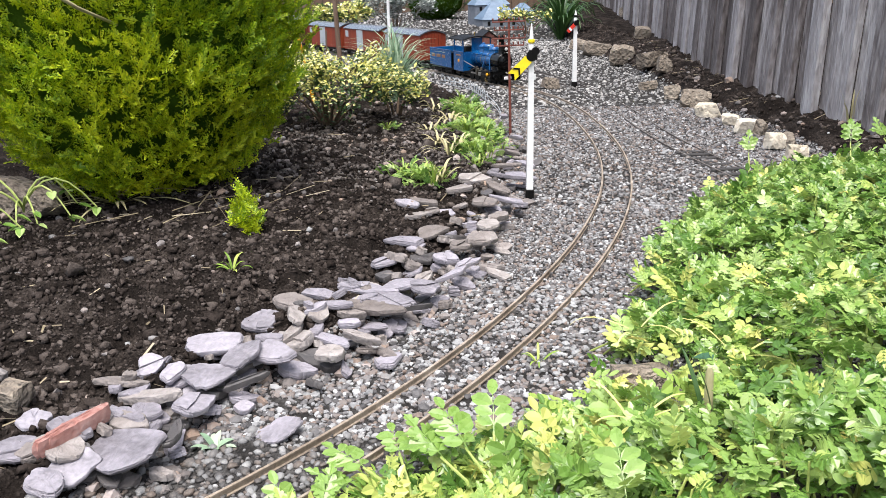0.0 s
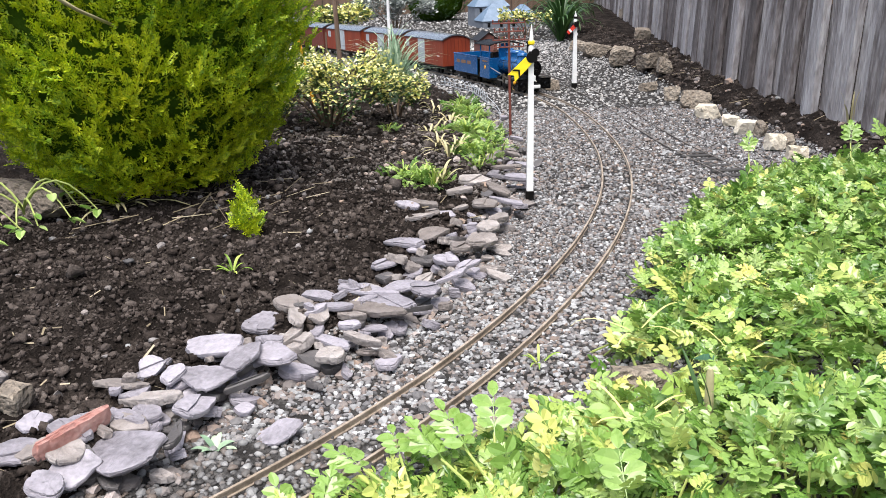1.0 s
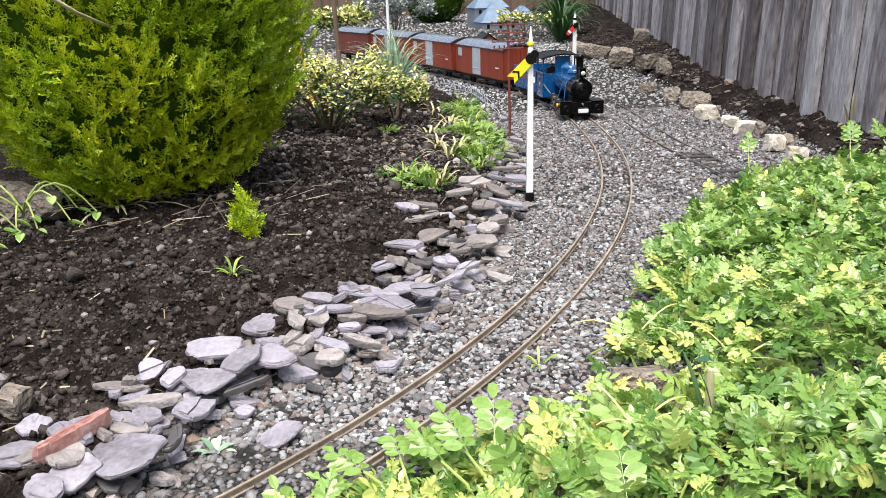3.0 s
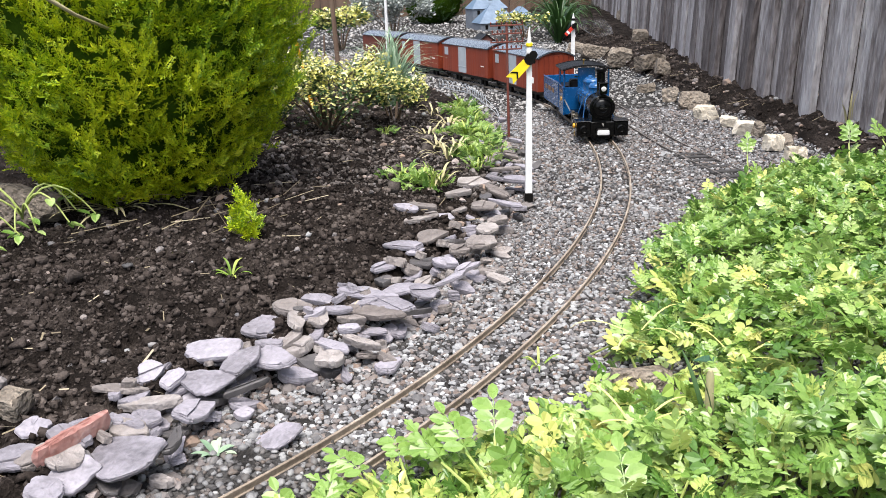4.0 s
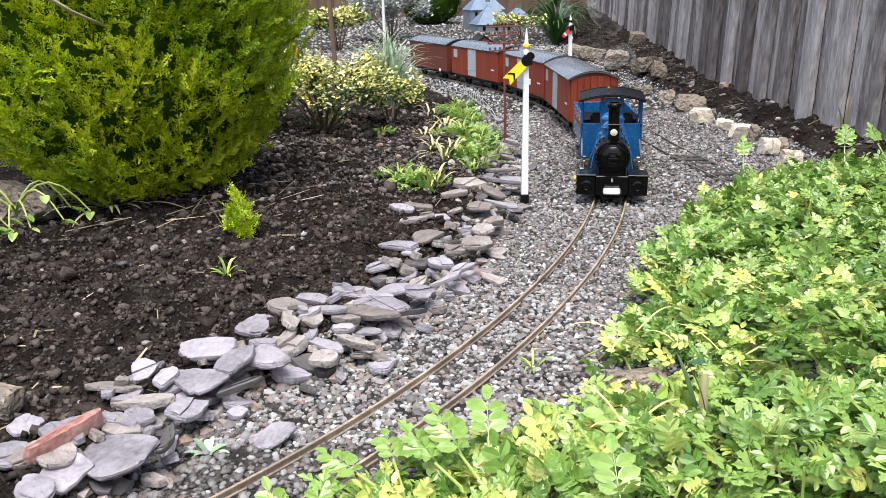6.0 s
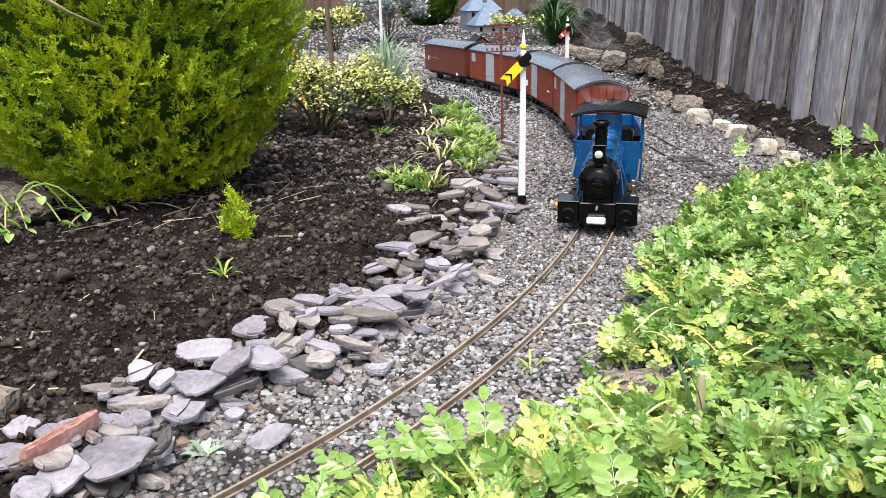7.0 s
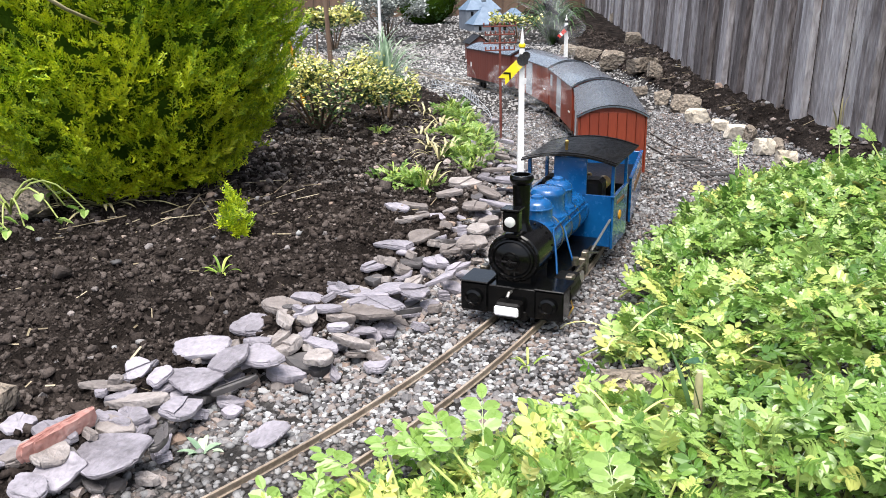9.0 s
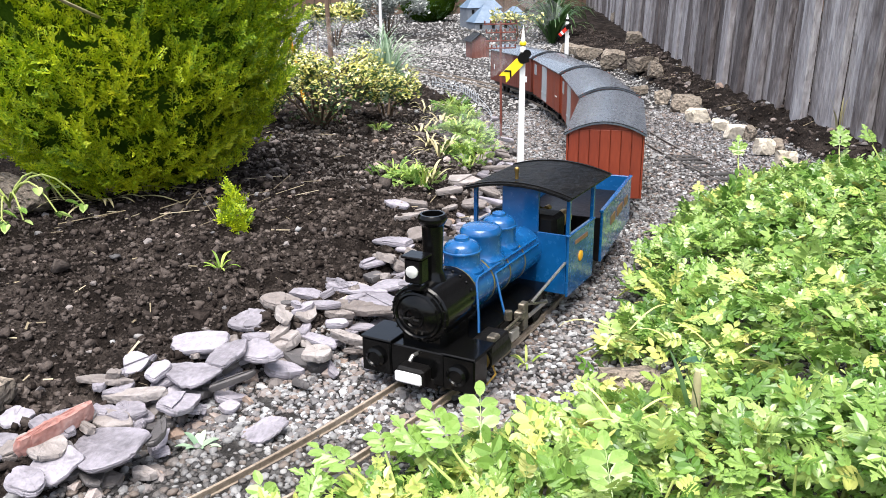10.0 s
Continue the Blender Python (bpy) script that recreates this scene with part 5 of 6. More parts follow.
def leafy_bank():
    r = np.random.default_rng(77)
    x, y = r.uniform(-0.16, 0.76, 34000), r.uniform(0.28, 1.28, 34000)
    a = inside(LEAFY, x, y)
    ok = a > -0.004
    ok &= np.hypot(x - 0.152, y - 0.585) > 0.040 * (1 + 0.3 * r.normal(size=len(x)))
    x, y = x[ok], y[ok]
    x, y = x[:11500], y[:11500]
    cx = np.floor((x + 0.2) / 0.19).astype(int)
    cy = np.floor((y + 0.05 * (cx % 2)) / 0.19).astype(int)
    for key in sorted(set(zip(cx.tolist(), cy.tolist()))):
        sel = np.where((cx == key[0]) & (cy == key[1]))[0]
        if len(sel) < 14:
            continue
        px, py = x[sel], y[sel]
        H = canopy(px, py)
        top = r.uniform(0.35, 1.0, len(sel)) ** 0.6
        pz = ground_z(px, py) + H * top
        az, el = r.uniform(0, 2 * np.pi, len(sel)), r.normal(0.38, 0.42, len(sel))
        roll, sc = r.normal(0, 0.4, len(sel)), r.uniform(0.012, 0.024, len(sel)) * (1 + 0.45 * (r.uniform(0, 1, len(sel)) > 0.93))
        base = Vector((float(px.mean()), float(py.mean()), 0))
        P = np.stack([px, py, pz], 1) - np.array(base)[None]
        o = thing("leafy_plant", "bright green bushy plant with small paired leaflets", "plant", Matrix.Translation(base), "leafy plants along the gravel")
        kind = r.choice(5, len(sel), p=(0.28, 0.27, 0.21, 0.12, 0.12))
        # leaves that reach towards the track have yellowed most
        yellowed = r.uniform(0, 1, len(sel)) < 0.09 + 0.40 * np.clip(1 - inside(LEAFY, px, py) / 0.22, 0, 1) * np.clip((0.95 - py) / 0.4, 0.15, 1)
        for who, nm, material in ((~yellowed, "foliage", LEAF), (yellowed, "yellowed_leaves", LEAF_PALE)):
            chunks = [placed(leaves[k], P[who & (kind == k)], az[who & (kind == k)], el[who & (kind == k)], roll[who & (kind == k)], sc[who & (kind == k)])
                      for k in range(5) if (who & (kind == k)).any()]
            if chunks:
                tagged(part(nm, soup(nm, *merge(chunks), material, False), material, o), kind="stuff")
        st = Shape()
        for k in range(0, len(sel), 8):
            bx, by = P[k, 0] + r.normal() * 0.014, P[k, 1] + r.normal() * 0.014
            z0 = gz(float(bx + base.x), float(by + base.y))
            st.tube([(bx, by, z0), ((bx + P[k, 0]) / 2, (by + P[k, 1]) / 2, (z0 + P[k, 2]) / 2 + 0.006), tuple(P[k])], 0.0011, 5, 0.0007)
        tagged(part("stemwork", st, STEM, o), kind="stuff")


leafy_bank()


def sprig(x, y, z, az, el, size, k=0, roll=0.0):
    """A single compound leaf that reaches out over the gravel."""
    o = thing("leaf_sprig", "green sprig of paired leaflets over the rail", "plant")
    a = np.array([[x, y, z]])
    v, t = placed(leaves[k], a, np.array([radians(az)]), np.array([radians(el)]), np.array([radians(roll)]), np.array([size]))
    part("blade", soup("blade", v, t, LEAF, False), LEAF, o)
    d = Vector((math.cos(radians(az)), math.sin(radians(az)), 0))
    part("stalk", Shape().tube([(x - d.x * 0.04, y - d.y * 0.04, gz(x - d.x * 0.04, y - d.y * 0.04)), (x - d.x * 0.02, y - d.y * 0.02, z * 0.75), (x + d.x * 0.004, y + d.y * 0.004, z)], 0.0013, 6, 0.0009), STEM, o)


sprig(-0.050, 0.452, 0.0188, 140, 14, 0.0376, 1)
sprig(-0.030, 0.462, 0.0213, 105, 20, 0.0282, 2)
sprig(-0.057, 0.442, 0.0125, 160, 18, 0.0297, 3)
sprig(0.013, 0.461, 0.0250, 118, 30, 0.0430, 1)
sprig(0.030, 0.477, 0.0263, 88, 38, 0.0360, 2)
sprig(-0.002, 0.456, 0.0219, 130, 28, 0.0360, 3)
sprig(-0.094, 0.421, 0.0094, 120, 28, 0.0281, 0)
sprig(-0.076, 0.424, 0.0112, 80, 32, 0.0265, 3)
sprig(0.453, 1.210, 0.0491, 75, 58, 0.034, 3)
sprig(0.586, 1.179, 0.0682, 70, 50, 0.038, 4)
sprig(0.622, 1.154, 0.0777, 100, 46, 0.034, 3)


# odd growth among the leafy plants
tuft_rows = ((0.172, 0.470, 3, 0.075, 0.0034, "grass_clump", "tall dark green grass blades among leafy plants", 0.25, 1.45, False), (0.150, 0.612, 4, 0.050, 0.0017, "straw_stems", "bent yellow straw stems over a stone", 0.7, 0.45, True),
             (0.215, 0.560, 4, 0.045, 0.0014, "straw_stems", "thin yellow straw stems among leafy plants", 0.5, 0.6, True), (0.120, 0.470, 4, 0.040, 0.0014, "straw_stems", "thin yellow straw stems among leafy plants", 0.5, 0.5, True),
             (0.240, 0.400, 4, 0.045, 0.0014, "straw_stems", "thin yellow straw stems among leafy plants", 0.4, 0.7, True))

# golden conifer
def conifer_spray(seed):
    """A flat feathery spray of unit length with blunt scaly lobes."""
    r = random.Random(seed)
    V, F = [], []

    def lobe(a, d, length, width, up):
        n = len(V)
        q = (a[0] + d[0] * length * 0.72, a[1] + d[1] * length * 0.72, a[2] + up * length * 0.72)
        b = (a[0] + d[0] * length, a[1] + d[1] * length, a[2] + up * length)
        px, py = -d[1] * width / 2, d[0] * width / 2
        V.extend([a, (q[0] + px, q[1] + py, q[2] - width * 0.25), b, (q[0] - px, q[1] - py, q[2] + width * 0.25)])
        F.extend([(n, n + 1, n + 2), (n, n + 2, n + 3)])

    lobe((0, 0, 0), (1, 0), 1.0, 0.055, 0.04)
    for i in range(12):
        x = 0.10 + 0.073 * i
        s = 1 if i % 2 else -1
        a = s * r.uniform(0.55, 0.95)
        L = (0.32 - 0.014 * i) * r.uniform(0.75, 1.2)
        d = (math.cos(a), math.sin(a))
        up = r.uniform(-0.3, 0.45)
        lobe((x, 0, 0.03 * x), d, L, 0.066, up)
        for k, sg in ((0.35, 1), (0.6, -1)):
            a2 = a + 0.7 * sg
            lobe((x + d[0] * L * k, d[1] * L * k, 0.03 * x + up * L * k), (math.cos(a2), math.sin(a2)), L * 0.44, 0.064, up + r.uniform(-0.4, 0.6))
    return np.array(V, float), np.array(F)


sprays = [conifer_spray(k) for k in range(4)]


def conifer(x, y, heights, radii, count, size, seed, name, label, material=CONIFER, core=0.80, lift=0.75):
    r = np.random.default_rng(seed)
    z0 = gz(x, y)
    o = thing(name, label, "bush", T(x, y, z0))
    top = heights[-1]
    # plumes grow outwards and up from the limbs, each with sprays in pairs along it
    sprig_at = np.array([0.0, 0.14, 0.28, 0.42, 0.58, 0.76, 0.96])
    n = max(count // len(sprig_at), 1)
    zs = np.linspace(0, top, 200)
    area = np.cumsum(np.interp(zs, heights, radii) + 0.03)
    h = np.clip(np.interp((np.arange(n) + 0.5) / n, area / area[-1], zs) + r.normal(0, 0.010, n), 0, top)
    a = np.arange(n) * 2.39996 + r.normal(0, 0.05, n)
    bulge = 1 + 0.025 * np.sin(3 * a + 9 * h) + 0.025 * np.sin(8 * a - 23 * h)
    rad = np.interp(h, heights, radii) * bulge * (1 - 0.22 * r.uniform(0, 1, n) ** 1.4)
    slope = -np.gradient(np.interp(np.linspace(0, top, 60), heights, radii), top / 59)
    tilt = np.interp(h, np.linspace(0, top, 60), slope)
    tip = np.stack([rad * np.cos(a), rad * np.sin(a), h], 1)
    el = np.clip(lift + 0.35 * np.clip(tilt, -1.6, 1.2) + r.normal(0, 0.2, n), -0.5, 1.4)
    az = a + r.normal(0, 0.4, n)
    way = np.stack([np.cos(az) * np.cos(el), np.sin(az) * np.cos(el), np.sin(el)], 1)
    k = np.repeat(np.arange(n), len(sprig_at))
    along = np.tile(sprig_at, n)
    side = np.tile(np.array([0, 1, -1, 1, -1, 1, -1]), n)
    n = len(k)
    sc = size * r.uniform(0.8, 1.2, n) * (0.62 + 0.3 * along)
    el, az = el[k] + r.normal(0, 0.32, n), az[k] + side * 0.62 + r.normal(0, 0.25, n)
    P = tip[k] - way[k] * (size * (0.55 + 1.5 * along))[:, None]
    kind = r.integers(0, 4, n)
    chunks = [placed(sprays[k], P[kind == k], az[kind == k], el[kind == k], r.normal(0, 0.9, int((kind == k).sum())), sc[kind == k]) for k in range(4)]
    part("foliage", soup("foliage", *merge(chunks), material, False), material, o)
    if core < 0.5:
        return o
    # an added solid core, coloured dark for the shade deep between sprays
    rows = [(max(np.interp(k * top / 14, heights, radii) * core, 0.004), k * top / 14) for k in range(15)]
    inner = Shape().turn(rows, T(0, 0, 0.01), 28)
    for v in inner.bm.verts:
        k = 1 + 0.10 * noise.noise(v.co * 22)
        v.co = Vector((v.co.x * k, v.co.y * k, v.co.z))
    part("core", inner, SHADE_CORE, o, "solid inner core, deep shade put into its dark green")
    part("trunk", Shape().tube([(0.02, -0.02, -0.02), (0.015, -0.015, 0.03), (0, 0, top * 0.5)], top * 0.024, 10, top * 0.01), BARK, o)
    return o


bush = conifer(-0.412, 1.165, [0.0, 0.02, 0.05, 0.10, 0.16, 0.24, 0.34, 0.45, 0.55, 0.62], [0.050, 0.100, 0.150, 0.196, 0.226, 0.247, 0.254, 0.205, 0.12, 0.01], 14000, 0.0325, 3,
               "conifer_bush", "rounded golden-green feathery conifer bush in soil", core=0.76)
part("dead_twig", Shape().tube([(-0.035, -0.285, 0.296), (-0.005, -0.287, 0.292), (0.022, -0.282, 0.280), (0.040, -0.262, 0.262), (0.048, -0.16, 0.236)], 0.0030, 8, 0.0018), DRY, bush, "bare curved brown twig")
conifer(-0.232, 0.945, [0.0, 0.015, 0.035, 0.06], [0.016, 0.026, 0.022, 0.006], 170, 0.024, 4, "conifer_seedling", "tiny yellow-green conifer seedling in the soil", core=0.3)
conifer(-0.009, 6.591, [0.0, 0.07, 0.20, 0.35, 0.5], [0.14, 0.24, 0.28, 0.22, 0.02], 800, 0.06, 5, "conifer_bush", "dark green conifer far back", DARK_LEAF)

def shrub(x, y, height, spread, count, leaf, material, seed, name, label, stems=7, low=0.25, roundness=1.0):
    """Twigs from one foot, with oval leaves towards their ends."""
    r = np.random.default_rng(seed)
    o = thing(name, label, "shrub", T(x, y, gz(x, y)))
    tw = Shape()
    tips = []
    for i in range(stems):
        a = 2 * math.pi * (i + r.uniform(-0.3, 0.3)) / stems
        rr = spread * r.uniform(0.35, 0.95)
        hh = height * math.sqrt(max(0.1, 1 - (rr / spread * 0.8) ** 2)) * r.uniform(0.85, 1.0)
        p = [(0.006 * math.cos(a), 0.006 * math.sin(a), -0.01), (rr * 0.4 * math.cos(a), rr * 0.4 * math.sin(a), hh * 0.5), (rr * math.cos(a), rr * math.sin(a), hh)]
        tw.tube(p, 0.0035, 6, 0.0015)
        tips.append(p)
        for k in range(4):
            b = a + r.uniform(-1.1, 1.1)
            f = r.uniform(0.45, 0.9)
            q = [p[1][j] + (p[2][j] - p[1][j]) * f for j in range(3)]
            e = (q[0] + spread * 0.4 * math.cos(b), q[1] + spread * 0.4 * math.sin(b), min(q[2] + height * r.uniform(0.0, 0.3), height))
            tw.tube([q, e], 0.0015, 5, 0.0008)
            tips.append([q, ((q[0] + e[0]) / 2, (q[1] + e[1]) / 2, (q[2] + e[2]) / 2), e])
    part("branchwork", tw, BARK, o)
    pos = []
    for i in range(count):
        p = tips[r.integers(0, len(tips))]
        f = r.uniform(low, 1.0) ** 0.7
        q = np.array(p[1]) + (np.array(p[2]) - np.array(p[1])) * f if f > 0.3 else np.array(p[0]) + (np.array(p[1]) - np.array(p[0])) * (f + 0.4)
        pos.append(q + r.normal(0, spread * 0.085, 3))
    pos = np.array(pos)
    n = count
    leafs = oval_leaf(1, 0.55, 0.3, droop=0.25)
    v, t = placed(leafs, pos, np.arctan2(pos[:, 1], pos[:, 0]) + r.normal(0, 1.0, n), r.normal(0.35, 0.45, n), r.normal(0, 0.5, n), leaf * r.uniform(0.7, 1.25, n))
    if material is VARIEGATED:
        # low leaves are greener, and their dark colour also holds the shrub's inner shade
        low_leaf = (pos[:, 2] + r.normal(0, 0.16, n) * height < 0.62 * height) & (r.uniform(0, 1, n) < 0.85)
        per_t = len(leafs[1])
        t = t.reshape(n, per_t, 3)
        part("inner_leaves", soup("inner_leaves", v, t[low_leaf].reshape(-1, 3), DARK_LEAF, False), DARK_LEAF, o, "dark green low leaves, inner shade in their colour")
        part("leaves", soup("leaves", v, t[~low_leaf].reshape(-1, 3), material, False), material, o, "cream and yellow variegated leaves")
        return o
    part("leaves", soup("leaves", v, t, material, False), material, o)
    return o


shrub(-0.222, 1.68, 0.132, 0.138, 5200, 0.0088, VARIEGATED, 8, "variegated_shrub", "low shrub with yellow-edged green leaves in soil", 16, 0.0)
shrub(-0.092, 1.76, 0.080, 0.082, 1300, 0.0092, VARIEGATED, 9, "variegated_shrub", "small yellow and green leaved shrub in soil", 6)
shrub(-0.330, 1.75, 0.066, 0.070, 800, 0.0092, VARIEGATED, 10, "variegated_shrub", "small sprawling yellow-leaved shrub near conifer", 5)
shrub(-0.459, 4.2, 0.2082, 0.1432, 1300, 0.021, VARIEGATED, 11, "variegated_shrub", "yellow-green leaved shrub behind the line", 8)
shrub(-0.237, 4.9, 0.29, 0.20, 5200, 0.021, SILVER, 12, "silver_shrub", "silvery white leaved shrub behind the line", 10)
shrub(0.483, 4.661, 0.1295, 0.1295, 420, 0.02331, VARIEGATED, 13, "variegated_shrub", "small yellowish shrub beside the model building", 7)


def tuft(x, y, n, length, width, material, seed, name, label, arch_=0.9, upright=1.0, spread=0.004, base=0.0):
    """Arching strap leaves from one crown."""
    r = random.Random(seed)
    o = thing(name, label, "plant", T(x, y, gz(x, y)))
    V, F = [], []
    for i in range(n):
        a = 2 * math.pi * (i + r.random()) / n
        L, W = length * r.uniform(0.6, 1.15), width * r.uniform(0.75, 1.2) * (0.5 if name == "leafy_clump" and material is STRAP else 1)
        e0 = upright * r.uniform(0.65, 1.35)
        px, pz = spread * r.random(), base
        steps = 7
        k0 = len(V)
        for j in range(steps + 1):
            f = j / steps
            e = e0 - arch_ * 2.0 * f * f * r.uniform(0.9, 1.1)
            w = W * (math.sin(math.pi * min(1, 0.12 + f * 0.88)) ** 0.7) / 2 + 0.0003
            c, s = math.cos(a), math.sin(a)
            for sgn, dz in ((-1, 0.25), (0, 0.0), (1, 0.25)):
                V.append((px * c - sgn * w * s, px * s + sgn * w * c, pz + dz * w))
            px += L / steps * math.cos(e)
            pz = max(pz + L / steps * math.sin(e), 0.001)
        for j in range(steps):
            b = k0 + 3 * j
            for q in (0, 1):
                F += [(b + q, b + q + 1, b + q + 3), (b + q + 1, b + q + 4, b + q + 3)]
    part("leaves", soup("leaves", V, F, material), material, o)
    if name == "leafy_clump" and material is STRAP:
        q = np.random.default_rng(seed)
        m = int(n * 1.4)
        a, rr = q.uniform(0, 2 * np.pi, m), length * 0.75 * np.sqrt(q.uniform(0, 1, m))
        P = np.stack([rr * np.cos(a), rr * np.sin(a), length * (0.12 + 0.5 * q.uniform(0, 1, m) * (1 - rr / length))], 1)
        chunks = [placed(leaves[3 + k], P[k::2], a[k::2] + q.normal(0, 0.6, len(P[k::2])), q.normal(0.45, 0.4, len(P[k::2])), q.normal(0, 0.4, len(P[k::2])), length * q.uniform(0.25, 0.46, len(P[k::2]))) for k in (0, 1)]
        tagged(part("foliage", soup("foliage", *merge(chunks), LEAF, False), LEAF, o), "divided green leaflets", kind="stuff")
    return o


for k, (wx, wy, wn, wl, ww, nm, lab, bend, rise, dry) in enumerate(tuft_rows):
    tuft(wx, wy, wn, wl, ww, PALE_STRAW if dry else DARK_LEAF, 70 + k, nm, lab, bend, rise, 0.01, 0.045 if nm == "straw_stems" else 0.03)


def cut_stem(x, y):
    o = thing("cut_stem", "pale tan cut stem standing among leafy plants", "plant", T(x, y, gz(x, y)))
    part("stalk", Shape().turn([(0.0034, -0.01), (0.0028, 0.03), (0.0031, 0.05), (0.0026, 0.071), (0.0014, 0.075)], T(0, 0, 0, 4, -3, 0), 10), DRY, o)


cut_stem(0.172, 0.487)


def broad_leaved(x, y, z, n, size, seed):
    """A few broad round blue-green leaves on stalks."""
    r = random.Random(seed)
    o = thing("broad_leaved_weed", "broad dark blue-green leaves under leafy plants", "plant", T(x, y, gz(x, y)))
    for i in range(n):
        a = 2 * math.pi * (i + r.random() * 0.6) / n
        px, py = 0.02 * math.cos(a), 0.02 * math.sin(a)
        v, t = oval_leaf(size * r.uniform(0.8, 1.2), size * r.uniform(0.75, 0.95), 0.2, (px, py, z + r.uniform(-0.006, 0.006)), a, 0.3)
        part("leaf", soup("leaf", v, t, BLUE_LEAF, True), BLUE_LEAF, o)
        part("leafstalk", Shape().tube([(0, 0, -0.005), (px * 0.6, py * 0.6, z * 0.6), (px, py, z)], 0.0014, 6), STEM, o)


broad_leaved(0.245, 0.437, 0.064, 4, 0.022, 3)
broad_leaved(0.200, 0.520, 0.050, 3, 0.018, 4)

WEED = "small clump of green strap-like leaves in soil"
tuft(-0.029, 1.215, 39, 0.0405, 0.005257, STRAP, 1, "leafy_clump", WEED)
tuft(0.001, 1.195, 9, 0.04477, 0.0036, DRY, 2, "leafy_clump", "small clump of pale yellowing leaves in soil")
tuft(0.014, 1.400, 9, 0.05064, 0.0030, DRY, 3, "leafy_clump", "small clump of pale yellowing leaves in soil")
tuft(0.054, 1.417, 33, 0.0435, 0.006281, STRAP, 4, "leafy_clump", WEED)
tuft(0.073, 1.492, 27, 0.0397, 0.006318, STRAP, 5, "leafy_clump", WEED)
tuft(0.054, 1.611, 33, 0.0466, 0.007347, STRAP, 6, "leafy_clump", WEED)
tuft(0.091, 1.661, 27, 0.0444, 0.007049, STRAP, 7, "leafy_clump", WEED)
tuft(0.066, 1.797, 33, 0.0490, 0.007787, STRAP, 8, "leafy_clump", WEED)
tuft(0.051, 1.936, 27, 0.0537, 0.007229, STRAP, 9, "leafy_clump", WEED, 0.7, 1.25)
tuft(0.013, 1.613, 21, 0.0402, 0.003839, STRAP, 14, "leafy_clump", WEED)
tuft(-0.003, 1.484, 9, 0.04594, 0.0037, DRY, 15, "leafy_clump", "small clump of pale yellowing leaves in soil")
tuft(-0.101, 1.594, 13, 0.0282, 0.003846, STRAP, 16, "leafy_clump", WEED)
PALE = "straggly yellow-green weed with pale stalks in soil"
for k, (wx, wy, wn, wl) in enumerate(((0.030, 1.46, 16, 0.046), (0.078, 1.38, 12, 0.040), (0.060, 1.34, 10, 0.036), (0.022, 1.72, 16, 0.042), (0.085, 1.575, 14, 0.045), (0.036, 1.845, 14, 0.044),
                                     (-0.020, 1.60, 10, 0.040), (-0.055, 1.235, 16, 0.044), (-0.012, 1.19, 14, 0.042), (-0.01, 1.86, 9, 0.046), (0.108, 1.49, 10, 0.036), (0.074, 1.74, 16, 0.048))):
    tuft(wx, wy, wn, wl, 0.0042, STRAP if k % 3 else DRY, 40 + k, "leafy_clump", PALE if k % 3 else "small clump of pale yellowing leaves in soil", 0.6 + 0.5 * (k % 2), 0.8 + 0.25 * (k % 3), 0.012)
tuft(-0.105, 2.0, 200, 0.19, 0.003, GLAUCOUS, 10, "grass_tuft", "arching blue-green grass tuft in the bed", 0.95, 1.6, 0.012)
tuft(-0.137, 2.092, 39, 0.108, 0.003349, STRAP, 17, "grass_tuft", "upright green grass tuft in the bed", 0.6, 1.5, 0.012)
tuft(0.604, 4.228, 70, 0.33, 0.013, DARK_LEAF, 11, "spiky_plant", "dark green drooping strap-leaved plant by fence", 1.25, 1.25, 0.02)
tuft(0.697, 4.839, 70, 0.33, 0.013, DARK_LEAF, 12, "spiky_plant", "dark green drooping strap-leaved plant by fence", 1.25, 1.25, 0.02)
tuft(-0.428, 1.068, 22, 0.08476, 0.004487, DRY, 13, "dry_grass", "flattened dry straw-coloured grass under conifer", 0.5, 0.35, 0.02)
tuft(-0.522, 1.115, 20, 0.0904, 0.004018, DRY, 23, "dry_grass", "flattened dry straw-coloured grass under conifer", 0.5, 0.35, 0.02)
tuft(0.748, 1.516, 4, 0.05995, 0.003997, DRY, 24, "dry_grass", "thin dry grass stems at the fence", 0.3, 1.4, 0.006)
tuft(0.079, 0.648, 7, 0.01881, 0.00175, STRAP, 25, "seedling", "tiny green seedling between the rails", 0.8, 0.9)
tuft(-0.218, 0.820, 9, 0.02321, 0.002398, STRAP, 26, "seedling", "tiny pale green seedling in the soil", 0.8, 0.9)
tuft(-0.166, 0.524, 8, 0.01493, 0.004665, GLAUCOUS, 27, "seedling", "tiny grey-green seedling in the gravel", 0.5, 0.6)


